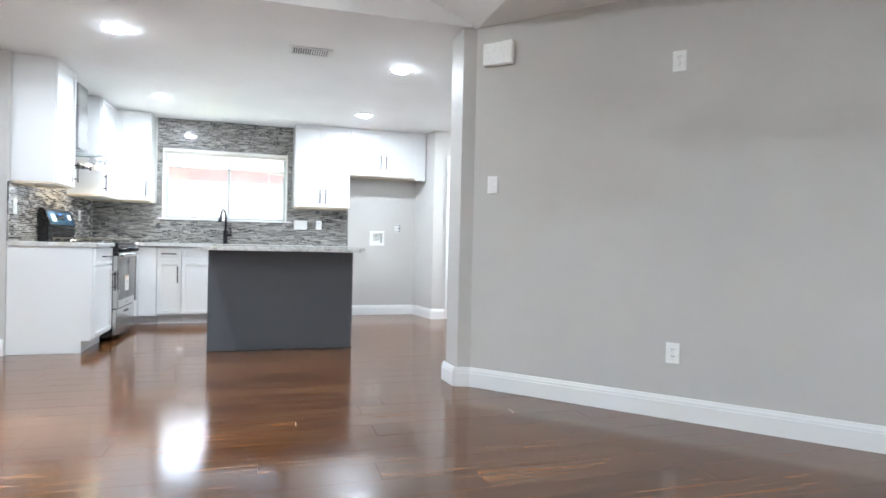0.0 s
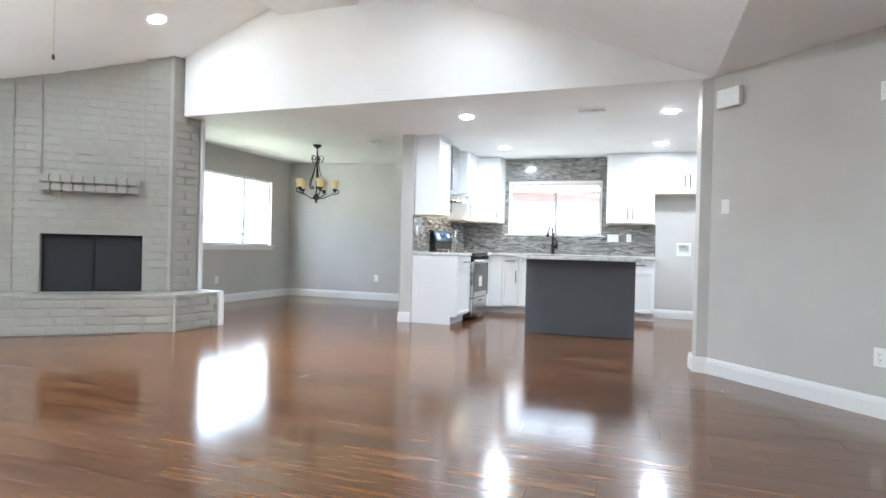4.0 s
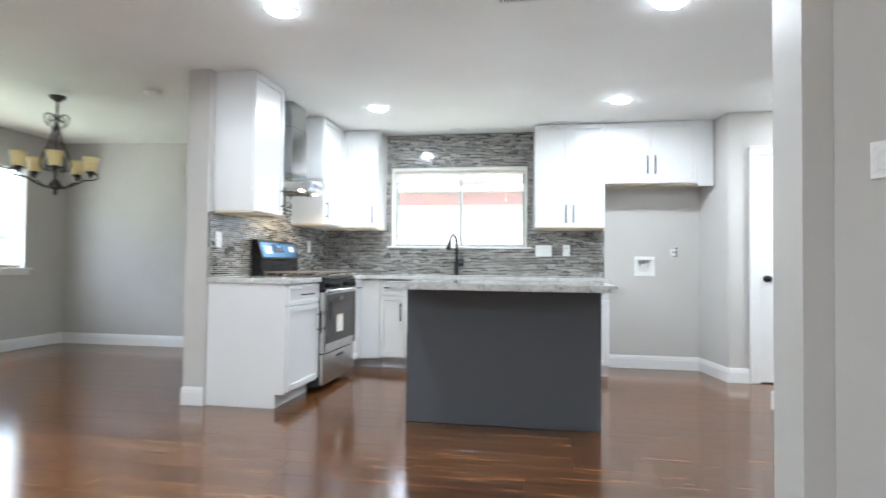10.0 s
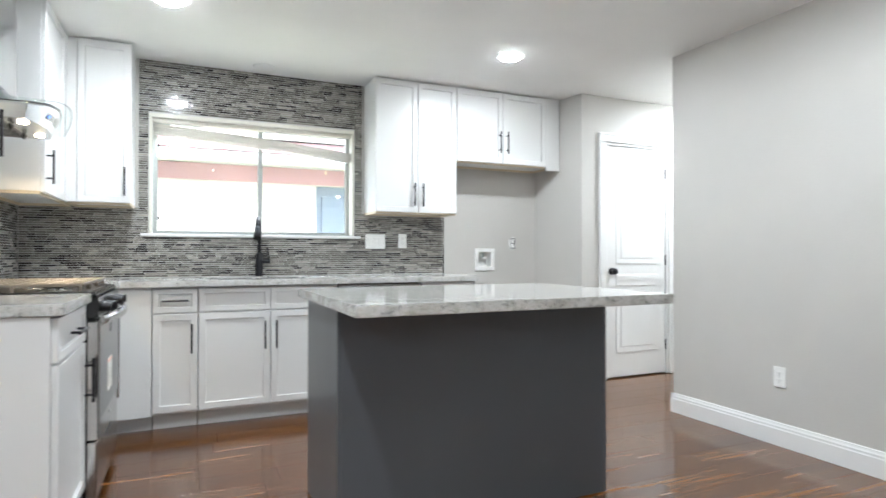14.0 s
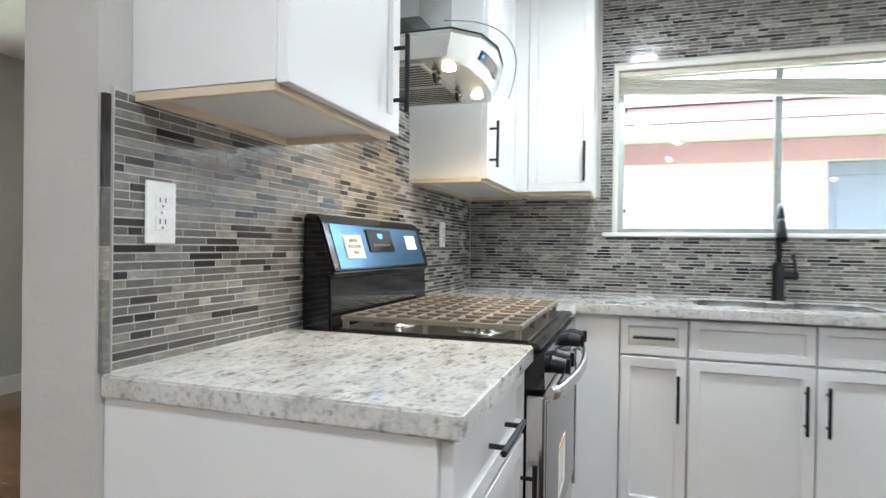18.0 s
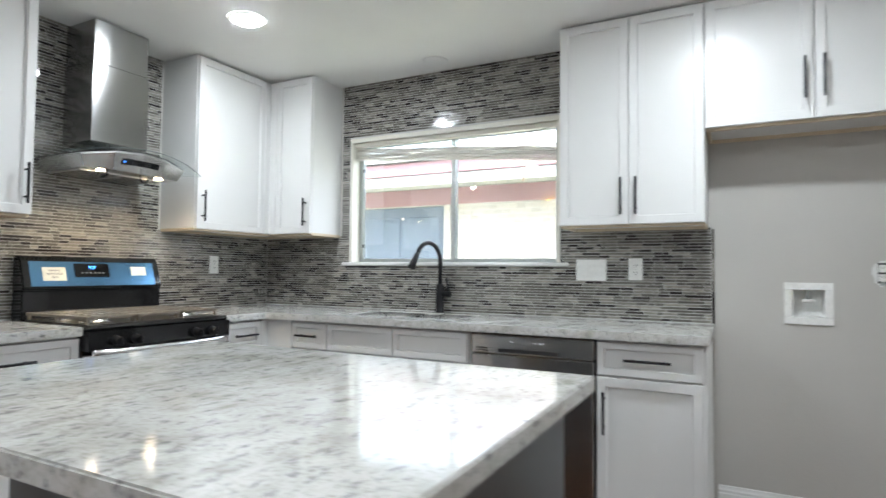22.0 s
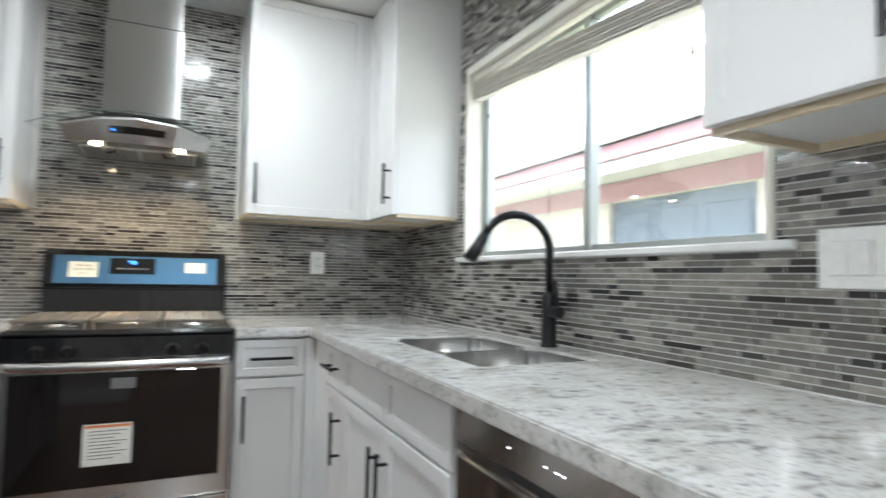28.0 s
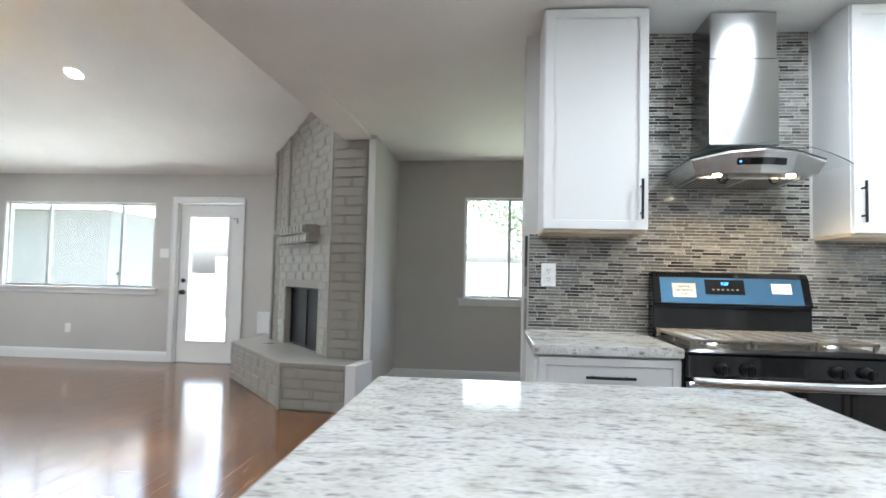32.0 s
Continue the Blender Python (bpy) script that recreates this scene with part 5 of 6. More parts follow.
bpart("box_hole", uo, SLOT, (-0.018, -0.002, -0.046), (0.030, -0.0013, 0.046), 0.0)
for z in (-0.021, 0.021):
    r = bpart("receptacle", uo, WHITEPL, (-0.017, -0.012, z - 0.017), (0.017, -0.0021, z + 0.017), 0.004)
    for x in (-0.0065, 0.0065):
        bpart("slot", r, SLOT, (x - 0.0013, -0.0125, z - 0.001), (x + 0.0013, -0.0121, z + 0.008), 0.0)
bpart("yoke", uo, ALU, (-0.010, -0.004, -0.055), (0.010, -0.0021, -0.039), 0.001)


# ---- lamps and ceiling fixtures ----
def can_light(x, y, z, slope=0.0, watts=CAN_W, spread=180, drop=1.0):
    """A recessed downlight: white trim, glowing lens, and the light that it gives. slope: degrees about y."""
    m = pose(x, y, z, 0, slope, 0)
    c = thing("recessed_light", m, "lit round recessed ceiling light with a white trim", "ceiling light", "recessed lights")
    part("trim_ring", lathe(bmesh.new(), [(0.0725, -0.004), (0.076, -0.008), (0.090, -0.006), (0.094, -0.001)], 28), TRIM, c)
    # dome is added so the lens throws a bloom-like halo onto the ceiling
    part("lens", lathe(bmesh.new(), [(0.072, -0.003), (0.070, -0.003 - 0.006 * drop), (0.058, -0.003 - 0.013 * drop), (0.032, -0.003 - 0.018 * drop), (0.0, -0.003 - 0.020 * drop)], 28), CANGLOW, c, "glowing white lens, dome added to cast a ceiling halo")
    area_lamp("can_lamp", m @ pose(0, 0, -0.026), 0.13, 0.13, watts, (0.91, 0.975, 1.0), "DISK", spread)
    return c


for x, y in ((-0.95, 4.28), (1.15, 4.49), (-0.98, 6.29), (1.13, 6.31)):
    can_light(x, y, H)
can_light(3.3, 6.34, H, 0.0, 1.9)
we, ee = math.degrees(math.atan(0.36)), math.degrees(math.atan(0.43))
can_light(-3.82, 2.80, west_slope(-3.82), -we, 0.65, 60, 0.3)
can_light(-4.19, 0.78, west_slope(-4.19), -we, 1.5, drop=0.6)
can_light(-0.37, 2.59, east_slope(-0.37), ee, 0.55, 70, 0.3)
# four unseen lights added out of view to brighten vault and angled wall
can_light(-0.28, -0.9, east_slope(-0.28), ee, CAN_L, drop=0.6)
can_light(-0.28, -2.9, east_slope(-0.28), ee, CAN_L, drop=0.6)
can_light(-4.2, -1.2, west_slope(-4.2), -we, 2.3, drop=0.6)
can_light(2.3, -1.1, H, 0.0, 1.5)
# unlit recessed light by the window, modelled as a plain disc
sp = thing("ceiling_speaker", pose(-0.39, 7.21, H), "unlit white round ceiling disc above the kitchen window", "ceiling light")
part("disc", lathe(bmesh.new(), [(0.0, -0.010), (0.06, -0.010), (0.075, -0.007), (0.078, -0.001)], 28), TRIM, sp)
sm = thing("smoke_detector", pose(-2.70, 5.56, H), "white round smoke detector on the ceiling", "smoke detector")
part("body", lathe(bmesh.new(), [(0.0, -0.035), (0.045, -0.034), (0.06, -0.024), (0.065, -0.001)], 24), WHITEPL, sm)


def register(m, w, d, label):
    """A ceiling air register with slats, facing down."""
    r = thing("ceiling_vent", m, label, "vent")
    bm = bmesh.new()
    for a, b in (((-w / 2, -d / 2, -0.008), (w / 2, -d / 2 + 0.028, -0.001)), ((-w / 2, d / 2 - 0.028, -0.008), (w / 2, d / 2, -0.001)), ((-w / 2, -d / 2 + 0.0285, -0.008), (-w / 2 + 0.028, d / 2 - 0.0285, -0.001)), ((w / 2 - 0.028, -d / 2 + 0.0285, -0.008), (w / 2, d / 2 - 0.0285, -0.001))):
        box(bm, a, b, 0.002)
    part("frame", bm, TRIM, r)
    bpart("backing", r, VENTBACK, (-w / 2 + 0.029, -d / 2 + 0.029, -0.003), (w / 2 - 0.029, d / 2 - 0.029, -0.001), 0.0)
    n = int((w - 0.06) / 0.016)
    me = None
    for k in range(n):
        x = -w / 2 + 0.034 + k * (w - 0.068) / (n - 1)
        if me is None:
            me = mesh_of("slat", box(bmesh.new(), (-0.0012, -d / 2 + 0.029, -0.006), (0.0012, d / 2 - 0.029, 0.006)), TRIM)
        s = new("slat", me)
        s.parent = r
        s.matrix_local = pose(x, 0, -0.008, 0, 38 if k < n / 2 else -38, 0)
    return r


register(pose(0.385, 4.28, H), 0.33, 0.20, "white slatted air vent in the flat kitchen ceiling")
register(pose(-0.13, 1.97, east_slope(-0.13), 0, ee, 0), 0.29, 0.20, "white slatted air vent in the sloping ceiling")

# ceiling fan with a lit glass bowl
FXY = (-1.92, 0.40)
fan = thing("ceiling_fan", pose(*FXY, -0.10), "white ceiling fan with five wooden blades and a lit amber bowl", "ceiling fan")
OAK = plain("oak_blade", (0.30, 0.20, 0.10), 0.45, 0.0, 0.4, 0.1, 30.0)
FANW = plain("cream_fan_metal", (0.72, 0.68, 0.55), 0.35)
# brass tone takes in the bowl's amber light
BRASS = plain("amber_lit_brass", (0.55, 0.40, 0.14), 0.35, 0.8)
part("canopy", lathe(bmesh.new(), [(0.0, 3.543), (0.07, 3.543), (0.065, 3.50), (0.02, 3.47), (0.0, 3.47)], 24), FANW, fan)
part("downrod", rod(bmesh.new(), (0, 0, 2.82), (0, 0, 3.48), 0.0125, n=12), FANW, fan)
part("motor", lathe(bmesh.new(), [(0.0, 2.83), (0.05, 2.825), (0.10, 2.80), (0.155, 2.775), (0.165, 2.745), (0.15, 2.72), (0.11, 2.705), (0.095, 2.66), (0.06, 2.645), (0.0, 2.645)], 32), FANW, fan)
me = mesh_of("vent_slot", box(bmesh.new(), (-0.004, 0.096, -0.02), (0.004, 0.108, 0.02), 0.0), SLOT)
for k in range(20):
    s = new("vent_slot", me)
    s.parent = fan
    s.matrix_local = pose(0, 0, 2.684, 0, 0, 18 * k)
part("light_bowl", lathe(bmesh.new(), [(0.0, 2.448), (0.03, 2.450), (0.08, 2.462), (0.13, 2.486), (0.165, 2.517), (0.182, 2.556), (0.178, 2.560), (0.160, 2.519), (0.126, 2.490), (0.078, 2.467), (0.0, 2.453)], 36), FANGLOW, fan, "lit amber alabaster glass bowl")
part("finial", lathe(bmesh.new(), [(0.0, 2.425), (0.008, 2.428), (0.013, 2.437), (0.006, 2.448), (0.012, 2.452)], 12), BRASS, fan)
part("light_fitter", lathe(bmesh.new(), [(0.06, 2.646), (0.075, 2.63), (0.05, 2.60), (0.02, 2.58), (0.0, 2.575)], 28), BRASS, fan)
for k in range(5):
    a = 155 + 72 * k
    arm = part("blade_arm", tube(bmesh.new(), [(0.09, 0, 2.665), (0.14, 0, 2.632), (0.19, 0.02, 2.632), (0.235, 0.0, 2.636)], 0.010, 8), BRASS, fan, "curved brass blade arm, coloured yellow for the bowl's light")
    arm.matrix_local = pose(0, 0, 0, 0, 0, a)
    bm = bmesh.new()
    out = [(0.20, -0.045), (0.24, -0.056), (0.45, -0.072), (0.63, -0.075), (0.672, -0.062), (0.69, -0.02), (0.69, 0.02), (0.672, 0.062), (0.63, 0.075), (0.45, 0.072), (0.24, 0.056), (0.20, 0.045)]
    prism(bm, out, -0.003, 0.003)
    bl = part("blade", bm, OAK, arm, "oak fan blade")
    bl.matrix_local = pose(0, 0, 2.642, 12, 0, 0)
ch = part("pull_chain", tube(bmesh.new(), [(-0.115, 0.0, 2.63), (-0.118, -0.002, 2.035)], 0.0012, 6), BRASS, fan)
part("fob", lathe(bmesh.new(), [(0.0, -0.02), (0.007, -0.014), (0.007, 0.006), (0.002, 0.012)], 10, (-0.118, -0.002, 2.035)), BRONZE, ch)
fl = bpy.data.lights.new("fan_lamp", "POINT")
fl.energy, fl.color, fl.shadow_soft_size = 1.7, (1.0, 0.66, 0.20), 0.04
new("fan_lamp", fl).location = (*FXY, 2.42)

# dining chandelier
ch = thing("chandelier", pose(-3.60, 5.55, 0), "dark bronze scrolled chandelier with five cream glass shades", "chandelier")
part("canopy", lathe(bmesh.new(), [(0.0, H - 0.055), (0.02, H - 0.05), (0.06, H - 0.02), (0.065, H - 0.002), (0.0, H - 0.0015)], 24), BRONZE, ch)
part("stem", rod(bmesh.new(), (0, 0, 1.64), (0, 0, 2.40), 0.009, n=10), BRONZE, ch)
part("hub", lathe(bmesh.new(), [(0.0, 1.575), (0.012, 1.585), (0.02, 1.605), (0.012, 1.62), (0.04, 1.64), (0.052, 1.665), (0.035, 1.69), (0.014, 1.72)], 20), BRONZE, ch)


def spiral(cx, cz, r0, r1, a0, a1, n=12):
    return [(cx + (r0 + (r1 - r0) * k / n) * math.cos(a0 + (a1 - a0) * k / n), 0, cz + (r0 + (r1 - r0) * k / n) * math.sin(a0 + (a1 - a0) * k / n)) for k in range(n + 1)]


for k in range(5):
    turn = pose(0, 0, 0, 0, 0, 25 + 72 * k)
    cage = [(0.012, 0, 2.20), (0.03, 0, 2.12), (0.05, 0, 2.02), (0.10, 0, 1.90), (0.115, 0, 1.84), (0.10, 0, 1.79), (0.06, 0, 1.79), (0.055, 0, 1.82), (0.075, 0, 1.83)]
    s = part("cage_scroll", tube(bmesh.new(), spiral(0.05, 2.235, 0.018, 0.042, 5.5, 0.2)[::1] + [(0.085, 0, 2.20), (0.06, 0, 2.16)], 0.005, 6), BRONZE, ch)
    s.matrix_local = turn
    s = part("cage_bar", tube(bmesh.new(), cage, 0.0055, 6), BRONZE, ch)
    s.matrix_local = turn
    arm = part("arm", tube(bmesh.new(), [(0.03, 0, 1.66), (0.08, 0, 1.645), (0.15, 0, 1.675), (0.22, 0, 1.715), (0.29, 0, 1.72), (0.325, 0, 1.74), (0.315, 0, 1.775), (0.29, 0, 1.77)], 0.007, 8), BRONZE, ch)
    arm.matrix_local = turn
    part("cup", lathe(bmesh.new(), [(0.0, 1.735), (0.012, 1.74), (0.016, 1.76), (0.034, 1.785), (0.03, 1.80), (0.0, 1.80)], 16, (0.265, 0, 0)), BRONZE, arm)
    part("shade", lathe(bmesh.new(), [(0.03, 1.795), (0.046, 1.80), (0.05, 1.83), (0.054, 1.87), (0.066, 1.915), (0.063, 1.915), (0.05, 1.87), (0.046, 1.83), (0.04, 1.803)], 20, (0.265, 0, 0)), CREAMGLASS, arm, "cream glass bell shade")

# ---- corner fireplace ----
LP, AP, BP = Vector((-5.67, 2.27, 0)), Vector((-4.19, 3.435, 0)), Vector((-4.13, 3.775, 0))
fp = thing("fireplace", pose(0, 0, 0), "painted greige brick corner fireplace with a raised hearth and black screen", "fireplace")
U = (AP - LP).normalized()
NF = Vector((U.y, -U.x, 0))
FLEN = (AP - LP).length
SL, SPLIT = 0.35, 1.634
LC, QP = LP + U * SL, Vector((-5.52, 2.365, 0))
O0, O1, OZ0, OZ1 = 0.60, 1.585, 0.40, 1.03


def on_face(s, d=0.0):
    return LP + U * s + NF * d


def face_prism(bm, s0, s1, d0, d1, z0, z1, top=None):
    pts = [on_face(s0, d0), on_face(s0, d1), on_face(s1, d1), on_face(s1, d0)]
    prism(bm, [(p.x, p.y) for p in pts], z0, z1, top)


slope_top = lambda x, y: west_slope(x) - 0.004
D0, D1 = -0.46, -0.0055
bm = bmesh.new()
face_prism(bm, SL + 0.01, O0, D0, D1, 0.0, 0, slope_top)
bmesh.ops.recalc_face_normals(bm, faces=bm.faces)
part("masonry_core", bm, MORTAR, fp)
bm = bmesh.new()
face_prism(bm, O1, FLEN - 0.02, D0, D1, 0.0, 0, slope_top)
bmesh.ops.recalc_face_normals(bm, faces=bm.faces)
part("masonry_core", bm, MORTAR, fp)
bm = bmesh.new()
face_prism(bm, O0, O1, D0, D1, OZ1, SPLIT)
bmesh.ops.recalc_face_normals(bm, faces=bm.faces)
part("masonry_core", bm, MORTAR, fp)
bm = bmesh.new()
face_prism(bm, O0, O1, D0, D1 - 0.022, SPLIT, 0, slope_top)
bmesh.ops.recalc_face_normals(bm, faces=bm.faces)
part("masonry_core", bm, MORTAR, fp)
bm = bmesh.new()
face_prism(bm, O0, O1, D0, D1, 0.0, OZ0)
bmesh.ops.recalc_face_normals(bm, faces=bm.faces)
part("masonry_core", bm, MORTAR, fp)
bm = bmesh.new()
face_prism(bm, O0, O1, D0, -0.38, OZ0, OZ1)
bmesh.ops.recalc_face_normals(bm, faces=bm.faces)
part("masonry_core", bm, MORTAR, fp)
bm = bmesh.new()
prism(bm, [(AP.x - 0.001, AP.y), (BP.x - 0.001, BP.y + 0.004), (-5.30, 3.76), (-5.0, 3.3)], 0.0, 0, slope_top)
bmesh.ops.recalc_face_normals(bm, faces=bm.faces)
part("masonry_core", bm, MORTAR, fp)
bm = bmesh.new()
prism(bm, [(QP.x - 0.004, QP.y + 0.004), (LC.x - 0.004, LC.y + 0.004), (LC.x - 0.1, LC.y + 0.2), (QP.x - 0.1, QP.y + 0.2)], 0.0, 0, slope_top)
bmesh.ops.recalc_face_normals(bm, faces=bm.faces)
part("masonry_core", bm, MORTAR, fp)
bm = bmesh.new()
prism(bm, [(-6.045, 2.165), (QP.x - 0.03, QP.y - 0.02), (QP.x - 0.03, QP.y + 0.2), (-5.9, 3.4), (-6.045, 3.4)], 0.0, 0, slope_top)
bmesh.ops.recalc_face_normals(bm, faces=bm.faces)
part("side_wall", bm, WALL, fp, "greige plastered side of the chimney breast")
bm = bmesh.new()
prism(bm, [(QP.x - 0.045, QP.y - 0.035), (QP.x - 0.012, QP.y - 0.018), (QP.x - 0.012, QP.y + 0.02), (QP.x - 0.045, QP.y + 0.02)], 0.404, 0, slope_top)
bmesh.ops.recalc_face_normals(bm, faces=bm.faces)
part("edge_board", bm, TRIM, fp, "white painted edge board")
CAULK = painted("pale_caulk_paint", (0.35, 0.342, 0.318), 0.5, 0.3, 40.0, 0.06)
bm = bmesh.new()
face_prism(bm, FLEN - 0.042, FLEN - 0.006, -0.02, 0.0065, 0.403, 0, slope_top)
bmesh.ops.recalc_face_normals(bm, faces=bm.faces)
part("corner_joint", bm, CAULK, fp, "pale filled corner joint")
part("corner_joint", rod(bmesh.new(), (QP.x + 0.03, QP.y + 0.012, 0.403), (QP.x + 0.03, QP.y + 0.012, 2.60), 0.016, n=10), CAULK, fp, "pale filled corner joint")
bm = bmesh.new()
face_prism(bm, O0, O1, -0.10, -0.085, OZ0, OZ1)
bmesh.ops.recalc_face_normals(bm, faces=bm.faces)
scr = part("fire_screen", bm, FIREBLACK, fp, "black fire screen with two doors")
bm = bmesh.new()
for s0, s1, z0, z1 in ((O0, O0 + 0.025, OZ0, OZ1), (O1 - 0.025, O1, OZ0, OZ1), (O0 + 0.025, O1 - 0.025, OZ1 - 0.025, OZ1), (O0 + 0.025, O1 - 0.025, OZ0, OZ0 + 0.02), ((O0 + O1) / 2 - 0.01, (O0 + O1) / 2 + 0.01, OZ0 + 0.02, OZ1 - 0.025)):
    face_prism(bm, s0, s1, -0.0845, -0.070, z0, z1)
bmesh.ops.recalc_face_normals(bm, faces=bm.faces)
part("screen_frame", bm, BLACKM, scr)

# hearth: core, brick front, flat top slabs
HL2, HL, HF, HR = Vector((-6.045, 2.08, 0)), Vector((-5.17, 2.05, 0)), Vector((-3.82, 3.12, 0)), Vector((-3.76, 3.72, 0))
bm = bmesh.new()
plan = [HL2, HL, HF, HR]


def shrink(p, c=Vector((-4.9, 3.0, 0)), d=0.015):
    return p + (c - p).normalized() * d


pts = [shrink(p) for p in plan] + [BP + Vector((0.01, -0.01, 0)), AP + Vector((-0.03, 0, 0)), LC + Vector((-0.03, 0.03, 0)), QP + Vector((-0.03, 0.03, 0)), Vector((-6.045, 2.19, 0))]
prism(bm, [(p.x, p.y) for p in pts], 0.0, 0.36)
bmesh.ops.recalc_face_normals(bm, faces=bm.faces)
part("hearth_core", bm, MORTAR, fp)
bm = bmesh.new()
pts = plan + [BP + Vector((0.012, -0.01, 0)), AP + Vector((-0.01, 0.004, 0)), LC + Vector((-0.02, 0.02, 0)), QP + Vector((-0.02, 0.02, 0)), Vector((-6.045, 2.2, 0))]
prism(bm, [(p.x, p.y) for p in pts], 0.362, 0.40)
bmesh.ops.recalc_face_normals(bm, faces=bm.faces)
bmesh.ops.bevel(bm, geom=[e for e in bm.edges if e.is_manifold and e.calc_face_angle() > 0.3], offset=0.006, segments=2, affect="EDGES", clamp_overlap=True)
part("hearth_slab", bm, BRICKPAINT, fp)
part("corner_joint", rod(bmesh.new(), (HF.x, HF.y, 0.002), (HF.x, HF.y, 0.361), 0.017, n=10), CAULK, fp, "pale filled corner joint")
bm = bmesh.new()
e = (BP - HR).normalized()
q = [HR + Vector((0.012, 0.0, 0)), HR + Vector((0.012, 0.09, 0)), BP + Vector((0.01, 0.10, 0)), BP + Vector((0.01, -0.004, 0))]
prism(bm, [(p.x, p.y) for p in q], 0.001, 0.403)
bmesh.ops.recalc_face_normals(bm, faces=bm.faces)
bmesh.ops.bevel(bm, geom=bm.edges[:], offset=0.005, segments=2, affect="EDGES", clamp_overlap=True)
part("hearth_end_cap", bm, TRIM, fp, "white painted end board of the hearth")

bpart("corner_board", fp, TRIM, (-4.129, 3.790, 0.405), (-4.110, 3.853, H - 0.002), 0.004, "white painted corner board")

# ---- the neighbourhood outside ----
GRASS = painted("lawn", (0.115, 0.125, 0.085), 0.9, 0.8, 40.0, 0.25, 0.2)
YBRICK, nt, b_ = mat("pale_yellow_brick")
br = add(nt, "ShaderNodeTexBrick", Scale=4.2)
br.inputs["Color1"].default_value, br.inputs["Color2"].default_value, br.inputs["Mortar"].default_value = (0.55, 0.495, 0.44, 1), (0.46, 0.41, 0.365, 1), (0.60, 0.565, 0.53, 1)
br.inputs["Mortar Size"].default_value = 0.012
g_, mp_ = add(nt, "ShaderNodeNewGeometry"), add(nt, "ShaderNodeMapping")
mp_.inputs["Rotation"].default_value = (radians(90), 0, 0)
nt.links.new(g_.outputs["Position"], mp_.inputs[0])
nt.links.new(mp_.outputs[0], br.inputs["Vector"])
nt.links.new(br.outputs[0], b_.inputs["Base Color"])
b_.inputs["Roughness"].default_value = 0.85
bump(nt, b_, br.outputs["Fac"], -0.4, 0.01)
REDPAINT = painted("faded_red_fascia_paint", (0.42, 0.23, 0.25), 0.6, 0.1, 40.0, 0.12)
SOFFIT = painted("grey_soffit_paint", (0.55, 0.55, 0.54), 0.7, 0.1, 40.0, 0.05)
BLUEP = painted("blue_grey_door_paint", (0.13, 0.165, 0.215), 0.5, 0.1, 40.0, 0.06)
SHINGLE = painted("grey_shingle", (0.20, 0.19, 0.18), 0.9, 0.8, 30.0, 0.2)
# pale siding, its colour set dark to stand for shade under the eave
SHADEP = painted("shade_dark_siding", (0.075, 0.083, 0.079), 0.6, 0.05, 30.0, 0.03)
FENCEW = painted("weathered_fence_board", (0.26, 0.25, 0.23), 0.85, 0.4, 30.0, 0.2)
LEAF = painted("leaf_green", (0.07, 0.105, 0.05), 0.6, 0.2, 30.0, 0.35)
BARK = painted("bark", (0.16, 0.12, 0.09), 0.9, 0.9, 25.0, 0.25)
bm = bmesh.new()
box(bm, (-400, -400, -0.60), (400, 400, -0.15))
solid("ground", bm, GRASS, "flat green lawn round the house", "ground")
# assumed slab, made wide and pale to bounce daylight and whiten the door glass
bm = bmesh.new()
box(bm, (-14.9, -2.1, -0.149), (-6.2, 2.6, -0.10), 0.01)
solid("pavement", bm, painted("pale_patio_concrete", (0.60, 0.59, 0.56), 0.85, 0.6, 40.0, 0.08, 0.3), "pale concrete patio slab, assumed, bouncing daylight at the glazed door", "pavement")
nb = thing("neighbour_house", pose(0, 10.5, -0.15), "pale brick neighbouring house with a red fascia and blue-grey doors", "house")
bm = bmesh.new()
for a, b in (((-7.3, 0, 0), (-3.79, 0.2, 2.35)), ((-3.79, 0, 2.13), (-2.02, 0.2, 2.35)), ((-2.02, 0, 0), (0.66, 0.2, 2.35)), ((0.66, 0, 2.13), (2.45, 0.2, 2.35)), ((2.45, 0, 0), (9, 0.2, 2.35)), ((-7.3, 5.8, 0), (9, 6.0, 2.35)), ((-7.3, 0.2, 0), (-7.1, 5.8, 2.35)), ((8.8, 0.2, 0), (9, 5.8, 2.35))):
    box(bm, a, b)
part("wall", bm, YBRICK, nb)
for x0 in (-3.79, 0.66):
    d = bpart("door", nb, BLUEP, (x0, 0.06, 0.0), (x0 + 1.77, 0.10, 2.13), 0.0, "blue-grey painted door")
    for k in range(3):
        bpart("panel", d, BLUEP, (x0 + 0.08 + k * 0.57, 0.045, 0.15), (x0 + 0.54 + k * 0.57, 0.0595, 2.0), 0.01)
    bpart("center_post", d, TRIM, (x0 + 0.80, 0.03, 0.0), (x0 + 0.84, 0.045, 1.4), 0.004)
bpart("soffit", nb, SOFFIT, (-7.7, -0.55, 2.35), (9.4, 0.0, 2.37), 0.0)
bpart("frieze", nb, REDPAINT, (-7.3, -0.02, 2.14), (9, -0.001, 2.34), 0.0)
bpart("gutter_board", nb, SOFFIT, (-7.7, -0.575, 2.30), (9.4, -0.552, 2.42), 0.004)
bpart("fascia", nb, REDPAINT, (-7.7, -0.60, 2.425), (9.4, -0.552, 2.57), 0.004)
bm = bmesh.new()
v = [bm.verts.new(p) for p in ((-7.8, -0.65, 2.575), (9.5, -0.65, 2.575), (9.5, 3.0, 3.5), (-7.8, 3.0, 3.5), (9.5, 6.65, 2.575), (-7.8, 6.65, 2.575))]
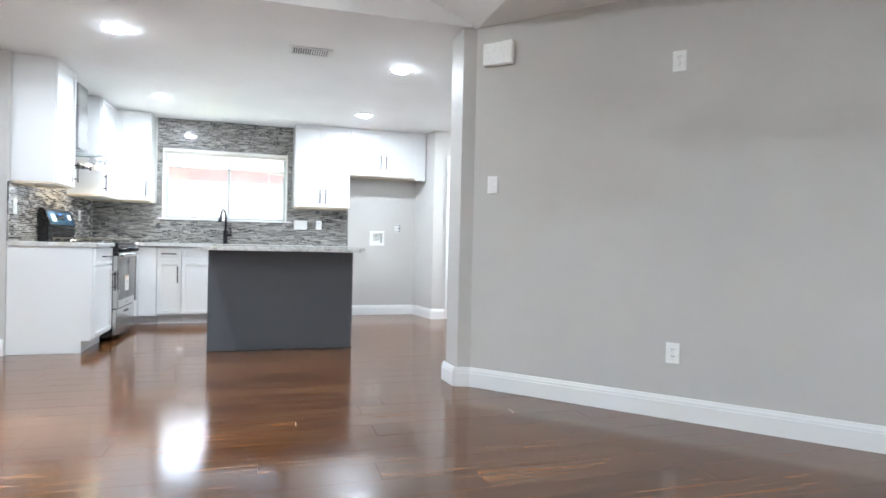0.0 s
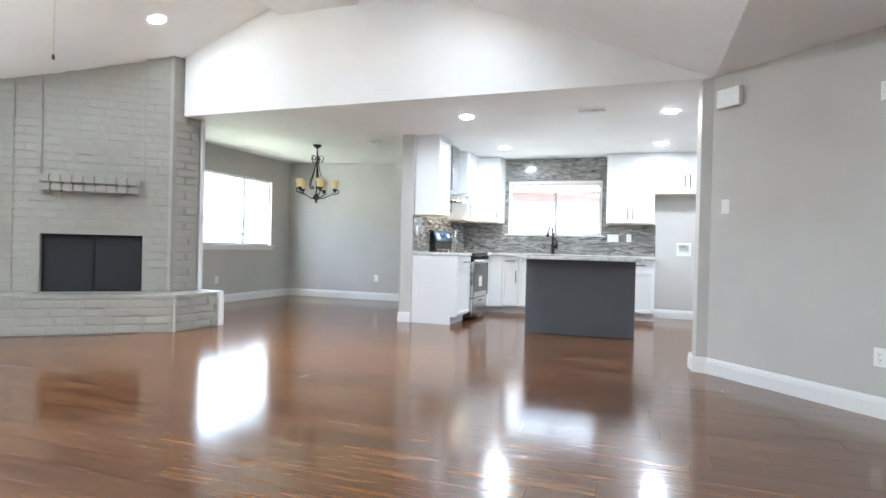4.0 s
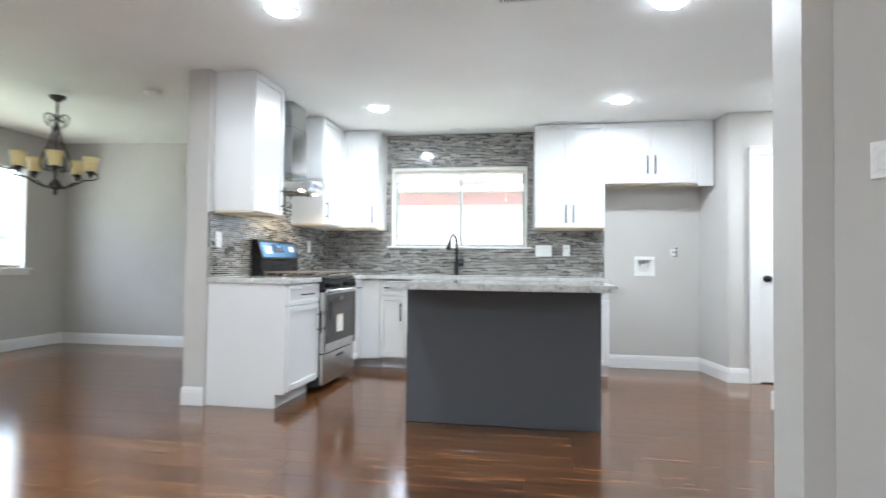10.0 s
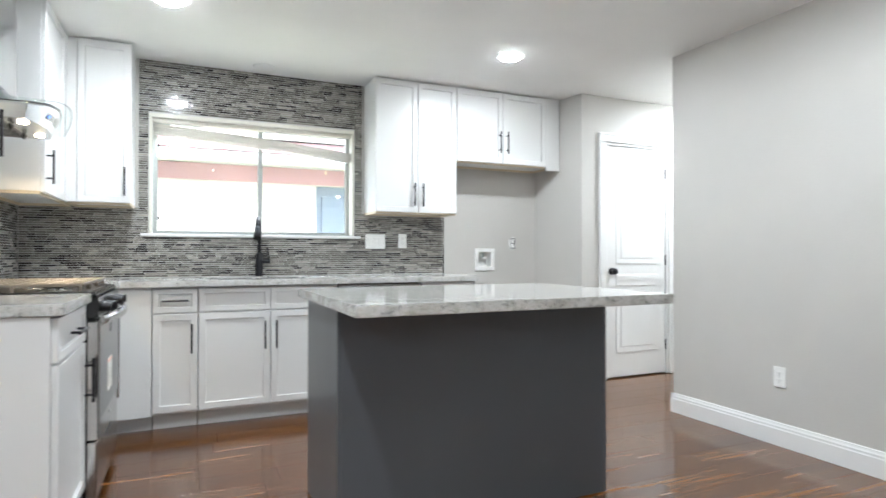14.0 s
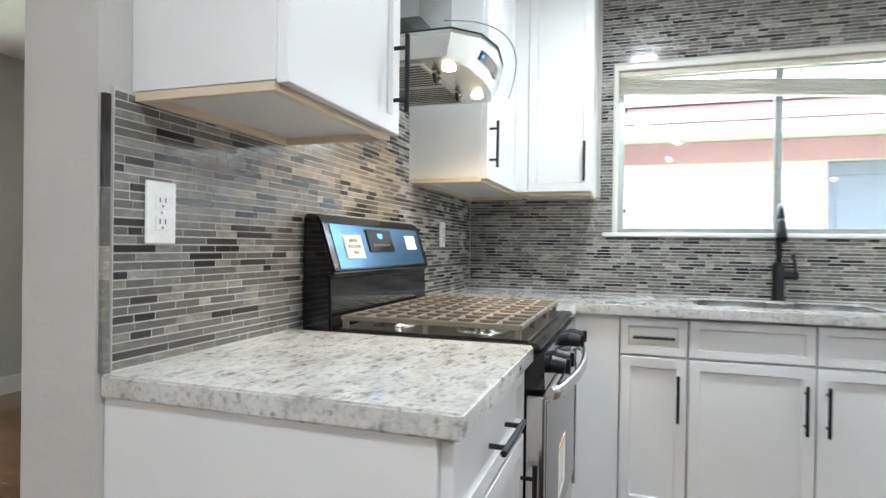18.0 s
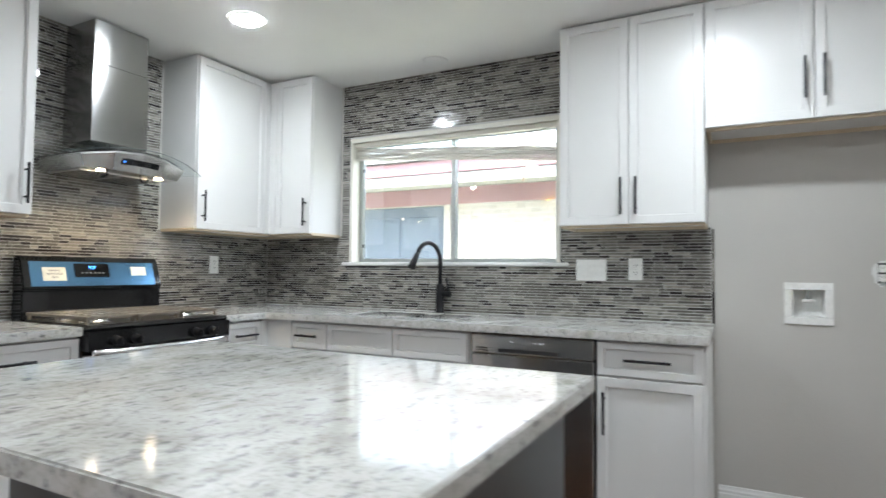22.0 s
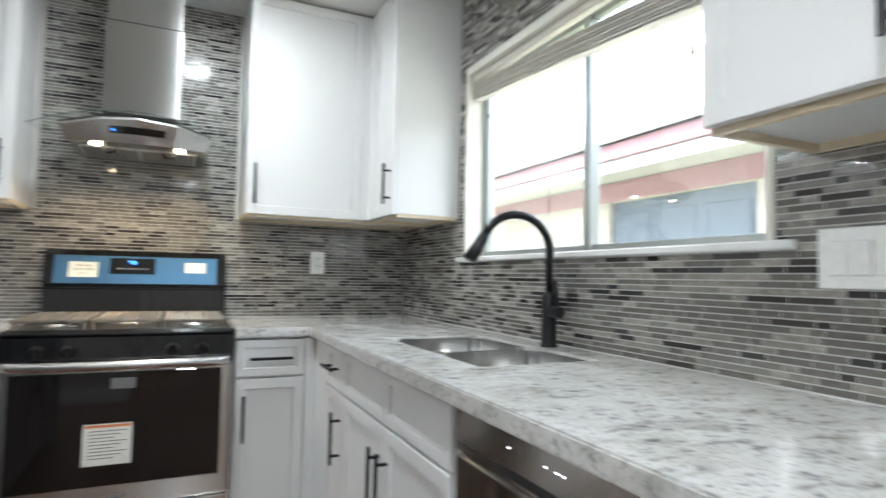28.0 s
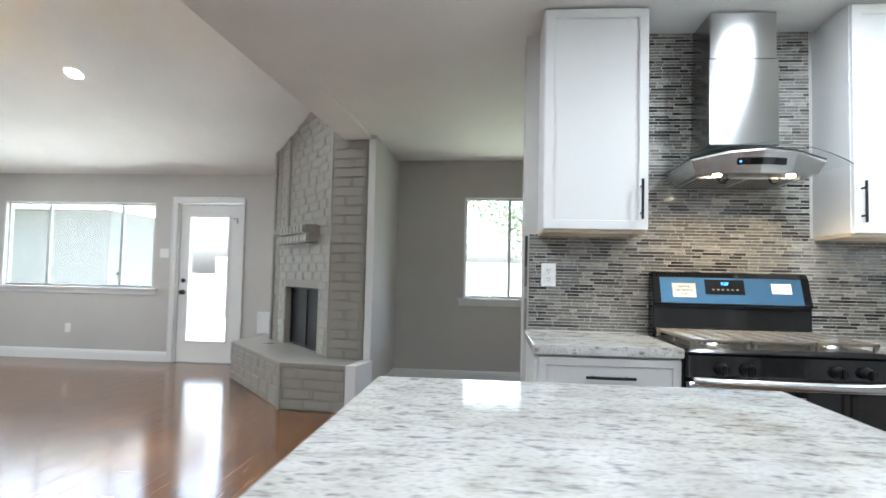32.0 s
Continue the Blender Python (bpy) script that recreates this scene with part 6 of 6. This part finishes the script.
bm.faces.new((v[0], v[1], v[2], v[3]))
bm.faces.new((v[3], v[2], v[4], v[5]))
ext = bmesh.ops.extrude_face_region(bm, geom=bm.faces[:])
bmesh.ops.translate(bm, verts=[q for q in ext["geom"] if isinstance(q, bmesh.types.BMVert)], vec=(0, 0, 0.06))
bmesh.ops.recalc_face_normals(bm, faces=bm.faces)
part("roof", bm, SHINGLE, nb)
# patio wing seen through the living room window
pw = thing("patio_wing", pose(-9.0, 0, -0.15), "house wing by the patio with a white eave, pale siding coloured dark for shade", "house")
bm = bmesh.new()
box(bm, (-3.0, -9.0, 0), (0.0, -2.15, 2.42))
part("wall", bm, SHADEP, pw)
bpart("eave", pw, SOFFIT, (-3.2, -9.2, 2.425), (0.55, -1.75, 2.56), 0.01)
bm = bmesh.new()
prism(bm, [(-3.3, -9.3), (0.6, -9.3), (0.6, -1.70), (-3.3, -1.70)], 2.565, 0, lambda x, y: 2.65 + 0.3 * (0.6 - x))
part("roof", bm, SHINGLE, pw)
# assumed fence, run far north to keep the dining window's view bright
fence = thing("fence", pose(-15.0, 0, -0.15), "weathered wooden board fence, assumed, hiding dark lawn from the dining window", "fence")
bm = bmesh.new()
me = mesh_of("board", box(bm, (-0.01, -0.068, 0.0), (0.01, 0.068, 1.75), 0.004), FENCEW)
for k in range(200):
    s = new("board", me)
    s.parent = fence
    s.matrix_local = pose(0, -3.0 + k * 0.145, 0.01 * math.sin(k * 2.3))
for z in (0.4, 1.4):
    bpart("rail", fence, FENCEW, (-0.06, -3.1, z), (-0.011, 26.0, z + 0.09), 0.004)


def tree(x, y, h, spread, seed):
    """A tapered trunk with limbs and a crown of many small leaf clumps."""
    rnd = random.Random(seed)
    t = thing("tree", pose(x, y, -0.15), "leafy green garden tree beyond the fence", "tree", "garden trees")
    bm = bmesh.new()
    tube(bm, [(0, 0, 0), (0.05, 0.03, h * 0.25), (-0.04, 0.06, h * 0.5), (0.02, 0.0, h * 0.72)], 0.16, 9, 0.06)
    tips = []
    for k in range(9):
        a, z = rnd.uniform(0, 6.28), h * rnd.uniform(0.35, 0.68)
        tip = Vector((math.cos(a) * spread * rnd.uniform(0.5, 0.9), math.sin(a) * spread * rnd.uniform(0.5, 0.9), z + h * rnd.uniform(0.12, 0.3)))
        tube(bm, [(0, 0, z), tip * 0.5 + Vector((0, 0, z * 0.5)), tip], 0.05, 6, 0.015)
        tips.append(tip)
    part("trunk", bm, BARK, t)
    bm = bmesh.new()
    for k in range(2600):
        c = rnd.choice(tips)
        d = Vector((rnd.gauss(0, 1), rnd.gauss(0, 1), rnd.gauss(0, 0.8))) * spread * 0.24
        p = c + d
        q = Euler((rnd.uniform(0, 6), rnd.uniform(0, 6), rnd.uniform(0, 6))).to_matrix()
        s = rnd.uniform(0.05, 0.11)
        bm.faces.new([bm.verts.new(p + q @ Vector(o)) for o in ((-s, 0, 0), (0, -s * 0.45, 0.1 * s), (s, 0, 0), (0, s * 0.45, 0.1 * s))])
    tagged(part("crown", bm, LEAF, t), kind="stuff")
    return t


tree(-17.5, 1.6, 6.0, 2.2, 1)
tree(-18.5, 6.0, 5.2, 2.0, 2)
tree(-18.0, 10.0, 6.5, 2.4, 3)
tree(-12.5, 2.6, 3.2, 1.2, 5)


# ---- pieces: floor planks, mosaic strips, bricks ----
def pieces(parent, name, unit, cells, material_many, parts=300, near=None):
    """Lays cells (matrix) of one shared unit mesh: the nearest as parts, the rest joined into one part."""
    order = sorted(cells, key=near) if near else cells
    for m in order[:parts]:
        o = new(name, unit)
        o.parent = parent
        o.matrix_local = m
    rest = order[parts:]
    if rest:
        vs = np.array([v.co[:] for v in unit.vertices])
        polys = [tuple(p.vertices) for p in unit.polygons]
        verts, faces = [], []
        for m in rest:
            a = np.array(m)
            base = len(verts)
            verts.extend((vs @ a[:3, :3].T + a[:3, 3]).tolist())
            faces.extend(tuple(i + base for i in p) for p in polys)
        me = bpy.data.meshes.new(name + "_field")
        me.from_pydata(verts, [], faces)
        me.materials.append(material_many)
        o = new(name + "_field", me)
        o.parent = parent
        tagged(o, kind="stuff")


rnd = random.Random(11)
# planks
PW = 0.1775
bm = bmesh.new()
ring = [[bm.verts.new((sx * (0.5 - ex), sy * (0.5 - ey), z)) for sx, sy in ((-1, -1), (1, -1), (1, 1), (-1, 1))] for ex, ey, z in ((0, 0, -0.5), (0, 0, 0.40), (0.0007, 0.0055, 0.5))]
bm.faces.new(ring[2])
for p, q in zip(ring, ring[1:]):
    for i in range(4):
        bm.faces.new((p[i], p[(i + 1) % 4], q[(i + 1) % 4], q[i]))
unit = mesh_of("plank", bm, FLOORP)
cells = []
y = 2.192 - 37 * PW
row = 0
while y < 7.55:
    x = -6.652 if row == 39 else -6.2 - rnd.uniform(0.0, 1.2)
    while x < 4.75:
        ln = 1.215
        a, b = max(x, -6.2), min(x + ln, 4.75)
        if b - a > 0.02:
            cells.append(Matrix.Translation(((a + b) / 2, y + PW / 2, -0.006 + rnd.uniform(-0.0001, 0.0001))) @ Matrix.Rotation(rnd.gauss(0, 0.0013), 4, "X") @ Matrix.Rotation(rnd.gauss(0, 0.0004), 4, "Y") @ Matrix.Diagonal((b - a - 0.0005, PW - 0.0005, 0.012, 1)))
        x += ln
    y += PW
    row += 1
pieces(floor, "plank", unit, cells, FLOORS, 300, lambda m: abs(m.translation.x + 0.3) * 0.7 + abs(m.translation.y - 2.4))

# pale strips painted as highlights where plank ends catch light, here and there
GLINT = painted("joint_glint_paint", (0.62, 0.56, 0.48), 0.6, 0.3, 90.0, 0.1)
jr = random.Random(21)
joint = mesh_of("joint_glint", box(bmesh.new(), (-0.0018, -0.5, -0.0006), (0.0018, 0.5, 0.0009)), GLINT)
for m in jr.sample([m for m in cells if m.translation.y < 4.4], 26):
    o = new("joint_glint", joint)
    o.parent = floor
    o.matrix_local = Matrix.Translation((m.translation.x + m.to_scale().x / 2, m.translation.y + jr.uniform(-0.02, 0.02), 0.0)) @ Matrix.Diagonal((1, PW * jr.uniform(0.35, 0.85), 1, 1))

# mosaic strips on the kitchen walls
ROW, TH = 0.0156, 0.007
bm = bmesh.new()
box(bm, (-0.5, -0.5, -0.5), (0.5, 0.5, 0.5))
bmesh.ops.delete(bm, geom=[f for f in bm.faces if f.normal.y > 0.5], context="FACES_ONLY")
strip = mesh_of("mosaic_strip", bm, TILEP)


def mosaic_field(name, m, zones, label):
    """Rows of strips over rectangles (x0, x1, z0, z1) of a wall, over a bed of grout."""
    f = thing(name, m, label, "backsplash", kind="structure")
    bm = bmesh.new()
    cells = []
    for x0, x1, z0, z1 in zones:
        box(bm, (x0, -0.0076, z0), (x1, -0.0005, z1))
    for r in range(int((H - 0.915) / ROW) + 1):
        za = 0.917 + r * ROW
        rr = random.Random(1000 * len(name) + r)
        spans = []
        for x0, x1 in sorted((x0, x1) for x0, x1, z0, z1 in zones if z0 - 1e-3 <= za and za + ROW <= z1 + 0.006):
            if spans and abs(spans[-1][1] - x0) < 0.003:
                spans[-1] = (spans[-1][0], x1)
            else:
                spans.append((x0, x1))
        for x0, x1 in spans:
            x = x0 + 0.001
            while x < x1 - 0.004:
                ln = rr.choice((0.032, 0.048, 0.048, 0.064, 0.064, 0.08, 0.098, 0.098, 0.13))
                if x == x0 + 0.001:
                    ln *= rr.uniform(0.4, 1.0)
                b = min(x + ln, x1 - 0.001)
                if x1 - b < 0.012:
                    b = x1 - 0.001
                d = TH + rr.uniform(-0.0006, 0.0006)
                cells.append(Matrix.Translation(((x + b) / 2, -0.003 - d / 2 + 0.0015, za + ROW / 2)) @ Matrix.Diagonal((b - x - 0.0025, d, ROW - 0.0026, 1)))
                x = b
    part("grout_bed", bm, GROUT, f)
    return f, cells


Zc = Z0 + 0.015
fw, cw = mosaic_field("backsplash_west", pose(WEST_K, 0, 0, 0, 0, 90), [(5.125, 5.66, 0.915, Zc), (5.66, 6.485, 0.915, H - 0.002), (6.485, 7.386, 0.915, Zc)], "grey strip mosaic of glass and stone behind the range")
pieces(fw, "mosaic_strip", strip, cw, TILES, 300, lambda m: (m.translation.x - 5.3) ** 2 + (m.translation.z - 1.15) ** 2)
fn, cn = mosaic_field("backsplash_north", pose(0, NORTH, 0), [(WEST_K + 0.010, -1.20, 0.915, Zc), (-1.20, kx0 - 0.001, 0.915, H - 0.002), (kx0 - 0.001, kx1 + 0.001, 0.915, kz0 - 0.023), (kx0 - 0.001, kx1 + 0.001, kz1 + 0.001, H - 0.002), (kx1 + 0.001, 0.39, 0.915, H - 0.002), (0.39, 1.098, 0.915, Zc)], "grey strip mosaic of glass and stone round the kitchen window")
pieces(fn, "mosaic_strip", strip, cn, TILES, 300, lambda m: (m.translation.x - 0.75) ** 2 + (m.translation.z - 1.12) ** 2)
# upright end strips
for m, x in ((pose(WEST_K, 0, 0, 0, 0, 90), 5.112), (pose(0, NORTH, 0), 1.105)):
    par = fw if x > 2 else fn
    z = 0.917
    for k, ln in enumerate((0.16, 0.055, 0.10, 0.16)):
        z1 = min(z + ln, Zc + 0.02)
        bpart("end_strip", par, TILEP, (x - 0.0065, -0.010, z), (x + 0.0065, -0.0005, z1 - 0.002), 0.0005)
        z = z1

# bricks of the fireplace
bm = bmesh.new()
box(bm, (-0.5, -0.5, -0.5), (0.5, 0.5, 0.5), 0.11, 3)
brick = mesh_of("brick", bm, BRICKPAINT)
BH, BL, JT = 0.088, 0.275, 0.008


def brick_run(a, b, z0, ztop, out=0.0, skip=None, seed=0, depth=0.05):
    """Courses of bricks on the plane from a to b (front on the right of the run), up to ztop(x, y)."""
    rr = random.Random(seed)
    u = (b - a).normalized()
    n = Vector((u.y, -u.x, 0))
    length = (b - a).length
    ang = math.atan2(u.y, u.x)
    got = []
    r = 0
    z = z0
    while z < 4:
        s = -BL * (0.5 if r % 2 else 0.0) - rr.uniform(0, 0.06)
        while s < length - 0.01:
            s1 = s + BL * rr.choice((1.0, 1.0, 1.0, 0.8, 1.2))
            p, q = max(s, 0.0), min(s1, length)
            pieces_ = [(p, q)]
            if skip:
                s0_, s1_, za, zb = skip
                if z + BH > za + 0.02 and z < zb - 0.005:
                    pieces_ = [(p, min(q, s0_)), (max(p, s1_), q)]
            for p, q in pieces_:
                if q - p < 0.04:
                    continue
                mid_ = a + u * (p + q) / 2
                zt = ztop(mid_.x, mid_.y)
                h = min(BH, zt - z)
                if h < 0.02:
                    continue
                c = mid_ + n * (out - depth / 2 + rr.uniform(-0.003, 0.004))
                got.append(Matrix.Translation((c.x, c.y, z + h / 2)) @ Matrix.Rotation(ang + rr.uniform(-0.006, 0.006), 4, "Z") @ Matrix.Rotation(rr.uniform(-0.011, 0.011), 4, "Y") @ Matrix.Rotation(rr.uniform(-0.05, 0.05), 4, "X") @ Matrix.Diagonal((q - p - JT * rr.uniform(0.4, 1.0), depth, h - JT * rr.uniform(0.3, 0.8), 1)))
            s = s1
        z += BH
        r += 1
        if z > ztop(a.x, a.y) and z > ztop(b.x, b.y):
            break
    return got


cells = brick_run(LC, AP, 0.402, lambda x, y: SPLIT, 0.0, (O0 - SL, O1 - SL, OZ0, OZ1), 3)
cells += brick_run(on_face(O0), on_face(O1), SPLIT, slope_top, -0.022, None, 4)
cells += brick_run(HL, HF, 0.004, lambda x, y: 0.362, 0.0, None, 5)
cells += brick_run(HF, HR, 0.004, lambda x, y: 0.362, 0.0, None, 6)
# side piers and the sunk panel above the mantel, and the mantel's two corbelled courses of headers
cells += brick_run(LC, on_face(O0), SPLIT, slope_top, 0.0, None, 7)
cells += brick_run(on_face(O1), AP, SPLIT, slope_top, 0.0, None, 8)
for k in range(2):
    for j in range(9):
        s = 0.62 + j * 0.104
        c = on_face(s + 0.05, 0.04 + 0.03 * k)
        cells.append(Matrix.Translation((c.x, c.y, 1.528 + k * 0.088)) @ Matrix.Rotation(math.atan2(U.y, U.x), 4, "Z") @ Matrix.Diagonal((0.1035, 0.16 + 0.02 * k, 0.087, 1)))
pieces(fp, "brick", brick, cells, BRICKPAINT, 330)
rr = random.Random(9)
ub, lb = (BP - AP).normalized(), (BP - AP).length
nb_, ab = Vector((ub.y, -ub.x, 0)), math.atan2(ub.y, ub.x)
cells = []
for k in range(26):
    z = 0.402 + k * BH
    cuts = [0.0, lb] if k % 2 else [0.0, lb * rr.choice((0.42, 0.5, 0.6)), lb]
    for p, q in zip(cuts, cuts[1:]):
        c = AP + ub * (p + q) / 2 + nb_ * (0.012 - 0.025 + rr.uniform(-0.002, 0.002))
        h = min(BH, slope_top(c.x, c.y) - z)
        if h > 0.02:
            cells.append(Matrix.Translation((c.x, c.y, z + h / 2)) @ Matrix.Rotation(ab, 4, "Z") @ Matrix.Rotation(rr.uniform(-0.008, 0.008), 4, "Y") @ Matrix.Diagonal((q - p - 0.012, 0.05, h - 0.010, 1)))
cells += brick_run(QP, LC, 0.402, slope_top, 0.0, None, 10)
cells += brick_run(HL2, HL, 0.004, lambda x, y: 0.362, 0.0, None, 11)
pieces(fp, "side_brick", brick, cells, BRICKPAINT, 0)
